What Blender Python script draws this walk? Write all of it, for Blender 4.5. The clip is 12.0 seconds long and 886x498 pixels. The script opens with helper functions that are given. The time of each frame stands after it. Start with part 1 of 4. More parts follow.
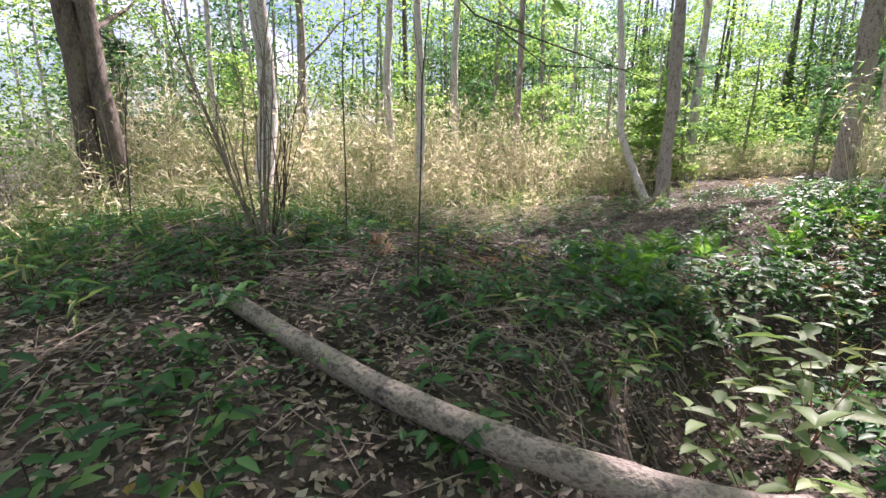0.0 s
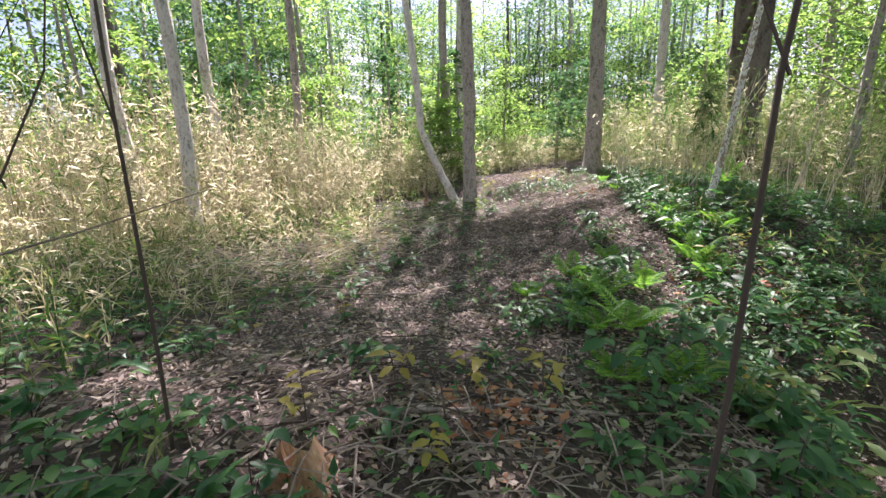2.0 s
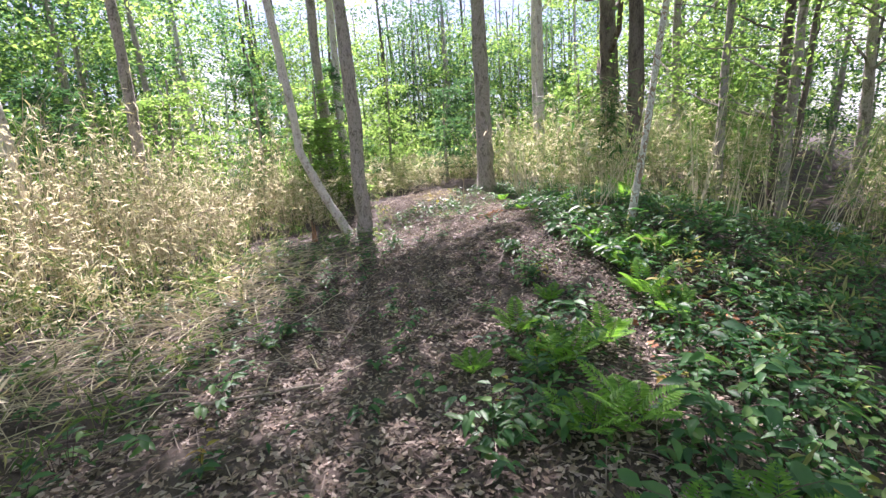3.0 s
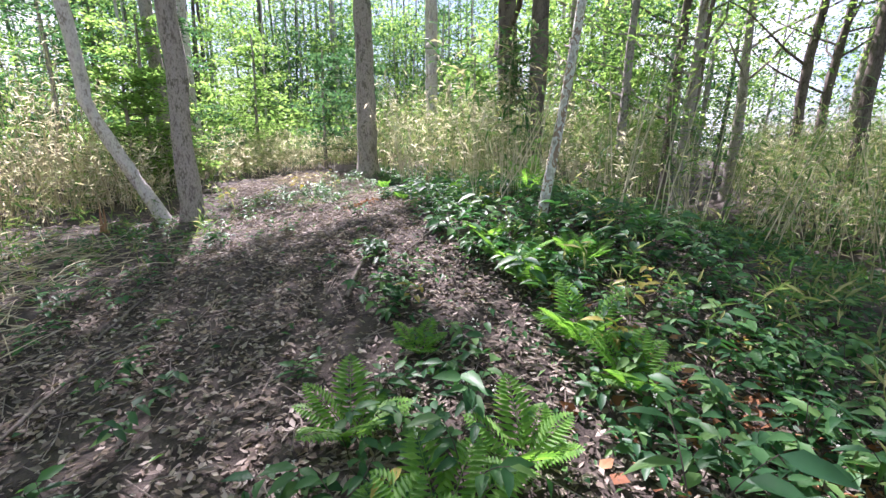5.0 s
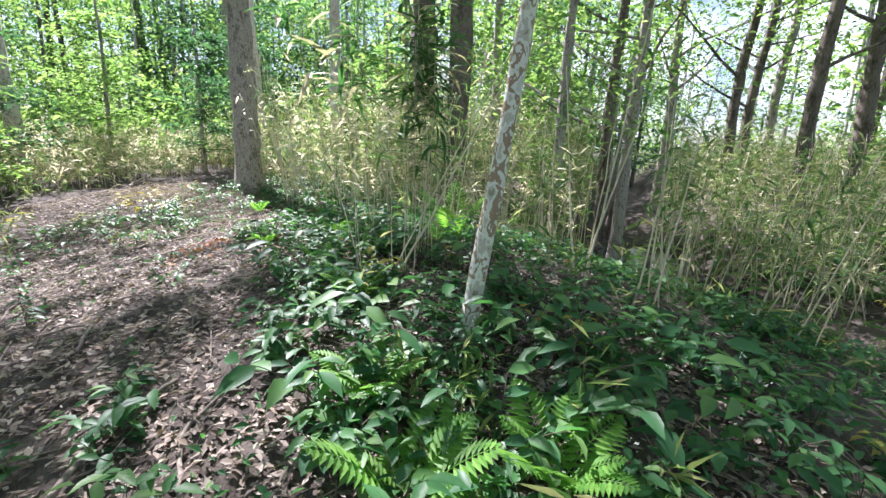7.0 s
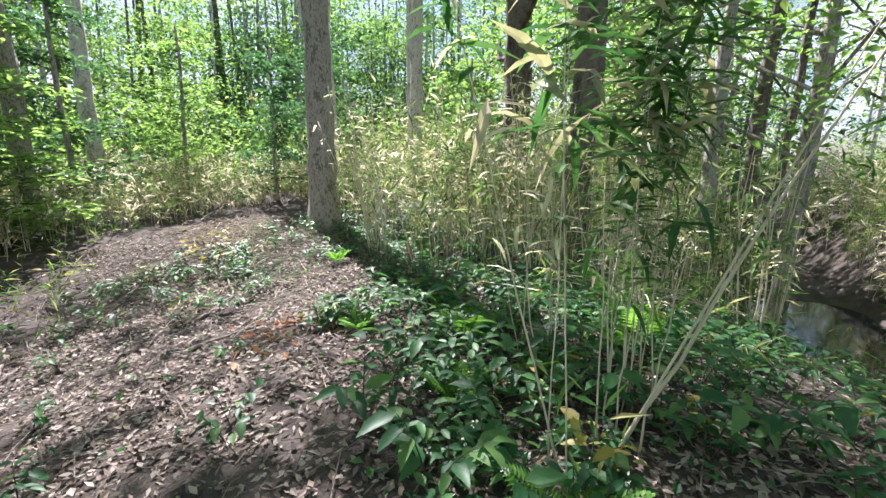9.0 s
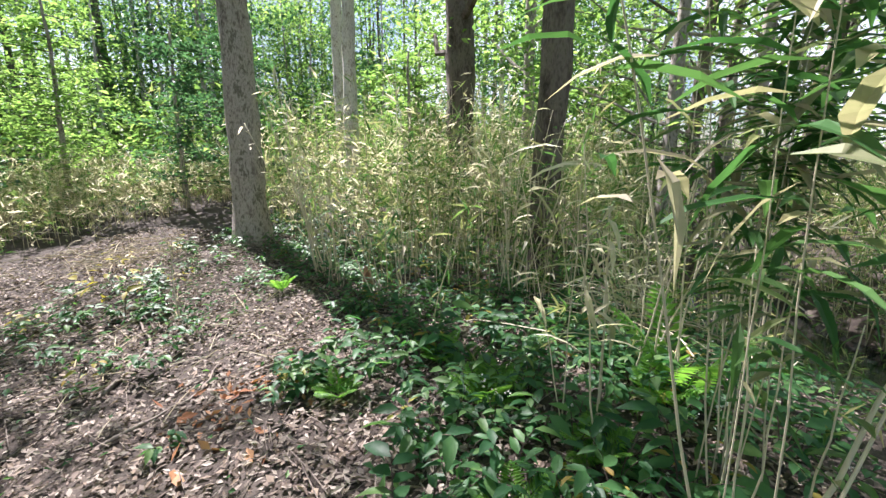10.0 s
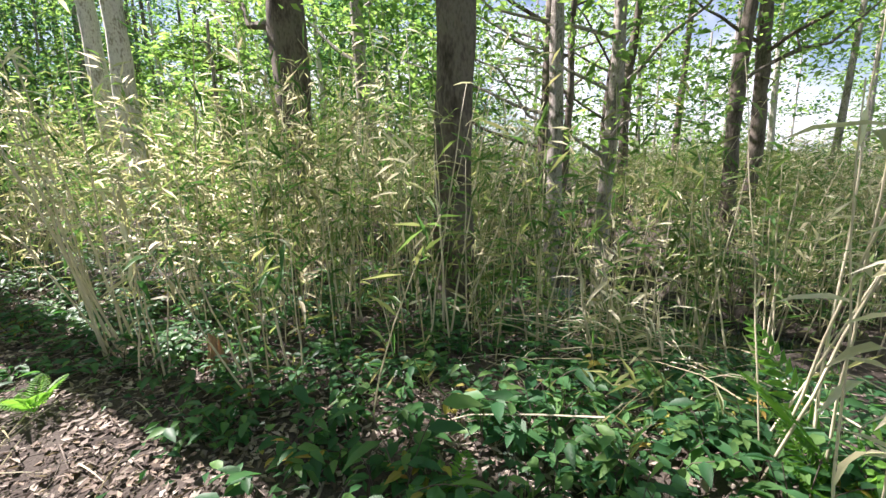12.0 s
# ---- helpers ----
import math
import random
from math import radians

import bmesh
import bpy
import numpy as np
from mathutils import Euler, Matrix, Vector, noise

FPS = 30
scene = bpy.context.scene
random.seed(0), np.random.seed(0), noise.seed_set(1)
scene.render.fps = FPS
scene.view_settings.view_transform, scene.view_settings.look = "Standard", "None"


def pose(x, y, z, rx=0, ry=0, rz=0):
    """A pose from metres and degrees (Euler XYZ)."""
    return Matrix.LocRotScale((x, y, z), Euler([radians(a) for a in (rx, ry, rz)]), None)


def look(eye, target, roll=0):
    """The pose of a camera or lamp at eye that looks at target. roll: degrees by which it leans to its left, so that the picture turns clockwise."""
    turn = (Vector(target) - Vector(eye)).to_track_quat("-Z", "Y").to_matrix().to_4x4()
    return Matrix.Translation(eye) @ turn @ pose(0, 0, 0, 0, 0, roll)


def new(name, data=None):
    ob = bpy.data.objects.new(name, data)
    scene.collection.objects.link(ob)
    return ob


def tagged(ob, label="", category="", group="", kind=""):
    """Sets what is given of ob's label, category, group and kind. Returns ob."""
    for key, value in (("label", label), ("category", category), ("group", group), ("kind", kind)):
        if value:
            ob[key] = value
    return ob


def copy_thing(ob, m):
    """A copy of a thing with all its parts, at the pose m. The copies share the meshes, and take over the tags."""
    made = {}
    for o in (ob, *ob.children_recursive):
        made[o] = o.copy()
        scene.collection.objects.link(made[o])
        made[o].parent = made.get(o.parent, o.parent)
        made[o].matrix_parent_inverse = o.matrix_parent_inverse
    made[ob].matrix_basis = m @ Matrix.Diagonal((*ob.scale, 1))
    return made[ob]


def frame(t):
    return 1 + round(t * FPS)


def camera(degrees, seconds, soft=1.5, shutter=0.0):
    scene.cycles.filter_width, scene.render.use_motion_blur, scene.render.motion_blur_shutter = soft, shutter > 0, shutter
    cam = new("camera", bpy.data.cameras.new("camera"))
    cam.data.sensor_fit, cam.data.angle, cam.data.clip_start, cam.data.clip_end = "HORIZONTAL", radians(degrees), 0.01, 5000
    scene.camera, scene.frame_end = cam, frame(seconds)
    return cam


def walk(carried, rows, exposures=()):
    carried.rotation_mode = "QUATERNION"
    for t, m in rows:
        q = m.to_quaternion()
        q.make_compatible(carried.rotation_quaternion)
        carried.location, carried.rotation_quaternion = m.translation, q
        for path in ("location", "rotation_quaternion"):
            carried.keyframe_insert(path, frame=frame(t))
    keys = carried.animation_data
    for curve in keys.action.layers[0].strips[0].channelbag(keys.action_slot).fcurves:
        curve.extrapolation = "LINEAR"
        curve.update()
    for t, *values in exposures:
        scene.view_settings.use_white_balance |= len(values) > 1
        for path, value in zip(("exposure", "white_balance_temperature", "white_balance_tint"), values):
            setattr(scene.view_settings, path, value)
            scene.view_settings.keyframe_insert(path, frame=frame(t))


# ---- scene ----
cam = camera(91.3, 12.0)
# seconds, the eye, a point that it looks at, the roll in degrees
ROWS = [
    (0.0, (0.061, 0.084, 1.081), (0.251, 2.030, 0.662), 0.3),
    (0.5, (-0.164, 1.011, 0.986), (0.061, 2.975, 0.680), -0.3),
    (1.0, (-0.363, 1.809, 1.253), (0.238, 3.684, 0.900), 1.0),
    (1.5, (-0.647, 2.417, 1.445), (0.324, 4.115, 1.027), -0.6),
    (2.0, (-0.582, 2.832, 1.452), (0.594, 4.381, 0.985), -1.8),
    (2.5, (-0.198, 3.498, 1.561), (1.143, 4.896, 1.065), -3.4),
    (3.0, (0.187, 4.031, 1.559), (1.730, 5.234, 1.147), -4.1),
    (3.2, (0.359, 4.152, 1.571), (1.967, 5.259, 1.138), -2.9),
    (4.8, (2.021, 4.771, 1.198), (3.766, 5.636, 0.742), 0.5),
    (5.0, (2.310, 4.818, 1.178), (4.090, 5.608, 0.722), 0.1),
    (5.5, (2.962, 4.965, 1.220), (4.824, 5.525, 0.754), -0.5),
    (6.0, (3.437, 5.059, 1.269), (5.329, 5.490, 0.782), -1.2),
    (6.5, (4.005, 5.069, 1.428), (5.897, 5.505, 0.949), 0.1),
    (7.0, (4.587, 5.313, 1.480), (6.475, 5.778, 1.011), 1.7),
    (7.5, (4.872, 5.447, 1.568), (6.739, 5.987, 1.095), 2.4),
    (7.7, (4.997, 5.533, 1.554), (6.845, 6.139, 1.087), 3.1),
    (9.3, (6.105, 6.790, 1.772), (7.928, 7.507, 1.368), 0.4),
    (9.5, (6.216, 6.925, 1.788), (8.066, 7.562, 1.371), -0.1),
    (10.0, (6.422, 7.306, 1.964), (8.337, 7.674, 1.516), 0.4),
    (10.5, (6.821, 7.755, 1.937), (8.765, 7.875, 1.483), 0.2),
    (11.0, (7.196, 7.996, 1.904), (9.143, 7.924, 1.453), -0.5),
    (11.5, (7.683, 8.094, 1.894), (9.613, 7.830, 1.442), -1.0),
    (12.0, (7.991, 8.278, 1.845), (9.885, 7.801, 1.416), -0.5),
]
EXPOSURE = [(0.0, 1.85, 6300, 37), (3.0, 1.88, 6100, 38), (5.0, 1.92, 5850, 36), (7.0, 1.92, 5750, 26), (10.0, 1.68, 6000, 25), (12.0, 1.7, 6250, 24)]
walk(cam, [(t, look(*row)) for t, *row in ROWS], EXPOSURE)

# ---- sky and sun ----
SUN_AZ, SUN_EL = 42.0, 47.0
world = bpy.data.worlds.new("sky")
scene.world = world
world.use_nodes = True
sky = world.node_tree.nodes.new("ShaderNodeTexSky")
sky.sky_type, sky.sun_disc = "NISHITA", False
sky.sun_elevation, sky.sun_rotation = radians(SUN_EL), radians(SUN_AZ)
background = world.node_tree.nodes["Background"]
background.inputs[1].default_value = 0.05
# thin broken cloud over the blue
wn, wl = world.node_tree.nodes, world.node_tree.links
cloud = wn.new("ShaderNodeTexNoise")
cloud.inputs["Scale"].default_value, cloud.inputs["Detail"].default_value = 3.2, 7
where = wn.new("ShaderNodeTexCoord")
wl.new(where.outputs["Generated"], cloud.inputs["Vector"])
cover = wn.new("ShaderNodeMapRange")
cover.inputs["From Min"].default_value, cover.inputs["From Max"].default_value = 0.50, 0.66
wl.new(cloud.outputs["Fac"], cover.inputs[0])
veil = wn.new("ShaderNodeMix")
veil.data_type = "RGBA"
veil.inputs[7].default_value = (11.0, 11.4, 11.6, 1)
wl.new(cover.outputs[0], veil.inputs[0])
wl.new(sky.outputs[0], veil.inputs[6])
wl.new(veil.outputs[2], background.inputs[0])
sun_data = bpy.data.lights.new("sun", "SUN")
sun_data.energy, sun_data.angle, sun_data.color = 5.0, radians(0.6), (1.0, 0.94, 0.84)
sun = new("sun", sun_data)
SUN_WAY = Vector((math.sin(radians(SUN_AZ)) * math.cos(radians(SUN_EL)), math.cos(radians(SUN_AZ)) * math.cos(radians(SUN_EL)), math.sin(radians(SUN_EL))))
sun.matrix_world = look(SUN_WAY * 60, (0, 0, 0))

rng = np.random.default_rng(7)

# ---- materials ----
def material(name, colours, rough=0.7, scale=8.0, bump=0.3, island=0.0, translucent=0.0, fine=60.0, stretch=(1, 1, 1), spec=0.3, obj_random=False, tint=(1.6, 1.65, 0.9), blotchy=False):
    """A procedural surface: a colour ramp over two scales of noise, mixed with a random value for each island."""
    m = bpy.data.materials.new(name)
    m.use_nodes = True
    n, links = m.node_tree.nodes, m.node_tree.links
    shader = n["Principled BSDF"]
    out = n["Material Output"]
    coords = n.new("ShaderNodeTexCoord")
    mapping = n.new("ShaderNodeMapping")
    mapping.inputs["Scale"].default_value = stretch
    links.new(coords.outputs["Object"], mapping.inputs[0])
    big = n.new("ShaderNodeTexNoise")
    big.inputs["Scale"].default_value, big.inputs["Detail"].default_value = scale, 4
    small = n.new("ShaderNodeTexNoise")
    small.inputs["Scale"].default_value, small.inputs["Detail"].default_value = fine, 3
    links.new(mapping.outputs[0], big.inputs["Vector"])
    links.new(mapping.outputs[0], small.inputs["Vector"])
    mix = n.new("ShaderNodeMath")
    mix.operation = "MULTIPLY_ADD"
    mix.inputs[1].default_value = 0.45
    links.new(small.outputs["Fac"], mix.inputs[0])
    half = n.new("ShaderNodeMath")
    half.operation = "MULTIPLY"
    half.inputs[1].default_value = 0.6
    links.new(big.outputs["Fac"], half.inputs[0])
    links.new(half.outputs[0], mix.inputs[2])
    value = mix.outputs[0]
    if island:
        geo = n.new("ShaderNodeObjectInfo" if obj_random else "ShaderNodeNewGeometry")
        lerp = n.new("ShaderNodeMix")
        lerp.inputs[0].default_value = island
        links.new(value, lerp.inputs[2])
        links.new(geo.outputs["Random" if obj_random else "Random Per Island"], lerp.inputs[3])
        value = lerp.outputs[0]
    ramp = n.new("ShaderNodeValToRGB")
    els = ramp.color_ramp.elements
    lo, hi = (0.05, 0.95) if island > 0.5 else (0.32, 0.74)
    while len(els) > 1:
        els.remove(els[-1])
    els[0].position, els[0].color = lo, (*colours[0], 1)
    for i, c in enumerate(colours[1:], 1):
        els.new(lo + (hi - lo) * i / (len(colours) - 1)).color = (*c, 1)
    if blotchy:
        ramp.color_ramp.interpolation = "CONSTANT"
    links.new(value, ramp.inputs[0])
    links.new(ramp.outputs[0], shader.inputs["Base Color"])
    shader.inputs["Roughness"].default_value = rough
    shader.inputs["Specular IOR Level"].default_value = spec
    if bump:
        b = n.new("ShaderNodeBump")
        b.inputs["Strength"].default_value, b.inputs["Distance"].default_value = bump, 0.02
        links.new(mix.outputs[0], b.inputs["Height"])
        links.new(b.outputs[0], shader.inputs["Normal"])
    if translucent:
        glow = n.new("ShaderNodeBsdfTranslucent")
        warm = n.new("ShaderNodeMix")
        warm.data_type, warm.blend_type = "RGBA", "MULTIPLY"
        warm.inputs[0].default_value = 1.0
        warm.inputs[7].default_value = (*tint, 1)
        links.new(ramp.outputs[0], warm.inputs[6])
        links.new(warm.outputs[2], glow.inputs[0])
        blend = n.new("ShaderNodeMixShader")
        blend.inputs[0].default_value = translucent
        links.new(shader.outputs[0], blend.inputs[1])
        links.new(glow.outputs[0], blend.inputs[2])
        links.new(blend.outputs[0], out.inputs[0])
    return m


SOIL = material("leaf litter soil", [(0.016, 0.013, 0.011), (0.048, 0.038, 0.032), (0.095, 0.080, 0.067), (0.029, 0.023, 0.019)], 0.95, 3.5, 0.8, fine=70)
DEAD_LEAF = material("dead leaf", [(0.046, 0.035, 0.029), (0.131, 0.098, 0.078), (0.259, 0.213, 0.177), (0.445, 0.390, 0.333), (0.167, 0.131, 0.107), (0.333, 0.259, 0.194)], 0.75, 14, 0.2, island=0.85, translucent=0.12)
RED_LEAF = material("rust dead leaf", [(0.16, 0.06, 0.03), (0.34, 0.15, 0.07), (0.45, 0.26, 0.14)], 0.75, 14, 0.2, island=0.8, translucent=0.12)
GREEN_LEAF = material("evergreen shrub leaf", [(0.024, 0.079, 0.036), (0.040, 0.124, 0.048), (0.070, 0.180, 0.061), (0.164, 0.281, 0.086)], 0.47, 10, 0.1, island=0.75, translucent=0.36, spec=0.28, tint=(1.3, 1.7, 0.9))
GREEN_LEAF_ONE = material("evergreen shrub leaf single", [(0.022, 0.077, 0.036), (0.040, 0.127, 0.048), (0.069, 0.176, 0.060), (0.161, 0.276, 0.083)], 0.47, 10, 0.1, island=0.75, translucent=0.36, spec=0.28, obj_random=True, tint=(1.3, 1.7, 0.9))
YELLOW_LEAF = material("yellowing leaf", [(0.16, 0.20, 0.04), (0.30, 0.28, 0.06), (0.36, 0.22, 0.06)], 0.5, 10, 0.1, island=0.75, translucent=0.35)
FERN_GREEN = material("fern frond", [(0.083, 0.218, 0.042), (0.135, 0.302, 0.052), (0.208, 0.395, 0.083)], 0.5, 6, 0.1, island=0.35, translucent=0.5)
CANE = material("dry cane", [(0.28, 0.23, 0.13), (0.50, 0.43, 0.28), (0.68, 0.61, 0.46), (0.32, 0.32, 0.16)], 0.6, 5, 0.2, island=0.7, stretch=(1, 1, 0.2))
BAMBOO_LEAF = material("bamboo grass leaf", [(0.05, 0.13, 0.04), (0.10, 0.20, 0.06), (0.22, 0.27, 0.11), (0.44, 0.38, 0.25)], 0.5, 8, 0.1, island=0.8, translucent=0.45, tint=(1.4, 1.55, 1.0))
STRAW_LEAF = material("straw bamboo leaf", [(0.32, 0.36, 0.17), (0.58, 0.54, 0.39), (0.74, 0.69, 0.56), (0.80, 0.76, 0.65)], 0.6, 8, 0.1, island=0.8, translucent=0.62, tint=(1.3, 1.3, 1.15))
FRESH_BAMBOO = material("fresh bamboo leaf", [(0.036, 0.115, 0.032), (0.056, 0.155, 0.045), (0.08, 0.185, 0.055), (0.11, 0.22, 0.07), (0.40, 0.35, 0.24), (0.56, 0.50, 0.38)], 0.45, 8, 0.1, island=0.8, translucent=0.42, tint=(1.3, 1.4, 1.0))
CANOPY = material("canopy leaf", [(0.070, 0.152, 0.048), (0.123, 0.230, 0.069), (0.185, 0.314, 0.100), (0.273, 0.392, 0.150)], 0.5, 6, 0.0, island=0.8, translucent=0.65, tint=(1.6, 1.6, 1.0))
DEEP_CANOPY = material("dark canopy leaf", [(0.033, 0.090, 0.048), (0.057, 0.140, 0.060), (0.095, 0.200, 0.084)], 0.45, 6, 0.0, island=0.8, translucent=0.5, tint=(1.4, 1.5, 1.1))
BARK_GREY = material("grey bark", [(0.06, 0.05, 0.045), (0.22, 0.19, 0.17), (0.42, 0.38, 0.35), (0.12, 0.11, 0.085), (0.34, 0.31, 0.28)], 0.9, 5, 1.0, fine=36, stretch=(1, 1, 0.45))
BARK_DARK = material("dark bark", [(0.03, 0.025, 0.02), (0.10, 0.08, 0.068), (0.20, 0.17, 0.145), (0.07, 0.07, 0.045)], 0.92, 5, 1.0, fine=36, stretch=(1, 1, 0.4))
BARK_PALE = material("pale bark", [(0.14, 0.12, 0.10), (0.46, 0.43, 0.39), (0.68, 0.65, 0.61), (0.26, 0.22, 0.18), (0.58, 0.55, 0.50)], 0.85, 5, 0.8, fine=34, stretch=(1, 1, 0.5))
BARK_LICHEN = material("lichen bark", [(0.12, 0.10, 0.07), (0.30, 0.27, 0.21), (0.50, 0.48, 0.42), (0.70, 0.70, 0.65), (0.33, 0.24, 0.17), (0.72, 0.73, 0.68), (0.60, 0.60, 0.54), (0.34, 0.17, 0.10), (0.20, 0.17, 0.12)], 0.9, 7, 0.5, fine=17, stretch=(1, 1, 0.7), blotchy=True)
DEAD_WOOD = material("weathered dead wood", [(0.08, 0.065, 0.055), (0.24, 0.20, 0.17), (0.42, 0.36, 0.30)], 0.85, 6, 0.7, fine=50, stretch=(1, 1, 0.25))
LOG_WOOD = material("weathered log", [(0.05, 0.042, 0.038), (0.17, 0.145, 0.13), (0.34, 0.29, 0.25), (0.10, 0.085, 0.075), (0.42, 0.36, 0.30)], 0.88, 7, 1.0, fine=38, stretch=(1, 1, 1.6))
STUMP_WOOD = material("rotten orange wood", [(0.16, 0.08, 0.04), (0.38, 0.22, 0.13), (0.55, 0.38, 0.26)], 0.9, 9, 0.8, fine=50, stretch=(1, 1, 0.2))
TWIG = material("dark twig", [(0.03, 0.024, 0.02), (0.08, 0.06, 0.05), (0.16, 0.12, 0.10)], 0.85, 9, 0.3, island=0.6)
WATER = material("still ditch water", [(0.01, 0.015, 0.015), (0.02, 0.025, 0.02)], 0.04, 3, 0.03, spec=0.6)

# ---- terrain ----
MOUNDS = [(-5, 10, 0.3), (-2.5, 1, 0.16), (-2.5, 4.5, 0.42), (-2.5, 8, 0.2), (-2.5, 11.5, 0.21), (1, 4.5, 0.35), (1, 8, -0.39), (1, 11.5, 0.12), (4.5, 1, -0.55), (4.5, 4.5, -0.05), (4.5, 8, -0.24),
          (8, 1, -0.3), (8, 4.5, 0.7), (8, 8, 0.3), (8, 11.5, -0.38), (11.5, 1, -0.53), (11.5, 4.5, -0.52), (11.5, 8, 0.17)]


# the ditch bends round to the south; a short gully runs under the fallen log
DITCH = [(60.0, -3.0), (24.0, 2.4), (15.2, 3.4), (13.4, 3.6), (11.8, 2.8), (10.5, 1.5), (9.2, 0.0), (7.0, -3.0), (5.0, -9.0)]
GULLY = [(0.75, 0.9), (1.3, 1.75), (2.2, 2.6), (3.2, 3.15), (4.3, 2.7), (6.0, 1.6), (8.2, -0.6)]


def way_from(line, x, y):
    """Distance from a bent line on the ground."""
    best = np.full(np.shape(x), 1e9)
    for (ax, ay), (bx, by) in zip(line[:-1], line[1:]):
        dx, dy = bx - ax, by - ay
        u = np.clip(((x - ax) * dx + (y - ay) * dy) / (dx * dx + dy * dy), 0, 1)
        best = np.minimum(best, np.hypot(x - ax - u * dx, y - ay - u * dy))
    return best


def height(x, y):
    """The ground's height: a gentle rise eastward, broad mounds, and the ditch to the south-east."""
    x, y = np.asarray(x, float), np.asarray(y, float)
    h = -0.382 + 0.0423 * np.clip(x, -10, 22) + 0.0085 * np.clip(y, -10, 25)
    for a, b, v in MOUNDS:
        h = h + v * np.exp(-((x - a) ** 2 + (y - b) ** 2) / (2 * 2.6**2))
    h = h - 0.55 * np.exp(-((way_from(GULLY, x, y) / 0.42) ** 2))
    sunk = np.exp(-((way_from(DITCH, x, y) / 1.45) ** 4))
    h = h * (1 - sunk) + (-0.8 - 0.35 * np.clip((x - 12.0) / 0.6, 0, 1) * np.clip((15.8 - x) / 0.6, 0, 1)) * sunk
    h = h + 0.025 * np.sin(2.3 * x + 1.1 * np.sin(1.7 * y)) * np.sin(2.9 * y + 0.7) + 0.012 * np.sin(7.1 * x + 2 * np.sin(3 * y)) * np.sin(6.3 * y)
    return h


def ground_at(x, y):
    return float(height(x, y))


TRAIL = np.array([(1.2, 5.6), (2.2, 6.2), (3.8, 7.2), (5.6, 7.9), (7.4, 9.0), (9.2, 10.0), (11.0, 11.2), (12.3, 13.6)])


def trail_offset(x, y):
    """Signed distance from the trail's middle: positive to the right of the walker."""
    x, y = np.asarray(x, float), np.asarray(y, float)
    best, sign = np.full(x.shape, 1e9), np.ones(x.shape)
    for (ax, ay), (bx, by) in zip(TRAIL[:-1], TRAIL[1:]):
        dx, dy = bx - ax, by - ay
        u = np.clip(((x - ax) * dx + (y - ay) * dy) / (dx * dx + dy * dy), 0, 1)
        d = np.hypot(x - ax - u * dx, y - ay - u * dy)
        s = np.sign((x - ax) * dy - (y - ay) * dx)
        near = d < best
        best, sign = np.where(near, d, best), np.where(near, s, sign)
    return best * sign


# ---- mesh builders ----
def mesh_of(name, verts, faces, mat, smooth=False):
    """faces: a list of arrays, each of rows with the same number of corners."""
    me = bpy.data.meshes.new(name)
    verts = np.asarray(verts, np.float32).reshape(-1, 3)
    faces = [np.asarray(f, np.int32) for f in faces if len(f)]
    loops = np.concatenate([f.ravel() for f in faces])
    sizes = np.concatenate([np.full(len(f), f.shape[1], np.int32) for f in faces])
    starts = np.concatenate([[0], np.cumsum(sizes)[:-1]]).astype(np.int32)
    me.vertices.add(len(verts))
    me.vertices.foreach_set("co", verts.ravel())
    me.loops.add(len(loops))
    me.loops.foreach_set("vertex_index", loops)
    me.polygons.add(len(sizes))
    me.polygons.foreach_set("loop_start", starts)
    me.polygons.foreach_set("use_smooth", np.full(len(sizes), smooth))
    me.materials.append(mat)
    me.update(calc_edges=True)
    me.validate()
    return me


def unit(v):
    return v / np.maximum(np.linalg.norm(v, axis=-1, keepdims=True), 1e-9)


def leaf_blades(base, way, up, length, width, fine=False, droop=0.25, fold=0.18):
    """Pointed blades, folded along the midrib. Four corners each, or eight where fine."""
    base, way, up = np.asarray(base, float), unit(np.asarray(way, float)), np.asarray(up, float)
    n = len(base)
    length, width = np.broadcast_to(length, n)[:, None], np.broadcast_to(width, n)[:, None]
    side = unit(np.cross(way, up) + 1e-6)
    up = unit(np.cross(side, way))
    if not fine:
        v = np.stack([base, base + way * length * 0.42 + side * width / 2 + up * width * fold, base + way * length - up * length * droop * 0.6,
                      base + way * length * 0.42 - side * width / 2 + up * width * fold], 1)
        k = np.arange(n)[:, None] * 4
        return v.reshape(-1, 3), [np.concatenate([k + [0, 1, 2], k + [0, 2, 3]])]

    def mid(s):
        return base + way * length * s - up * length * droop * s * s
    v = np.stack([mid(0), mid(0.33), mid(0.68), mid(1.0), mid(0.3) + side * width * 0.5 + up * width * fold, mid(0.66) + side * width * 0.4 + up * width * fold,
                  mid(0.3) - side * width * 0.5 + up * width * fold, mid(0.66) - side * width * 0.4 + up * width * fold], 1)
    k = np.arange(n)[:, None] * 8
    return v.reshape(-1, 3), [np.concatenate([k + [0, 4, 1], k + [0, 1, 6], k + [2, 5, 3], k + [7, 2, 3]]), np.concatenate([k + [1, 4, 5, 2], k + [6, 1, 2, 7]])]


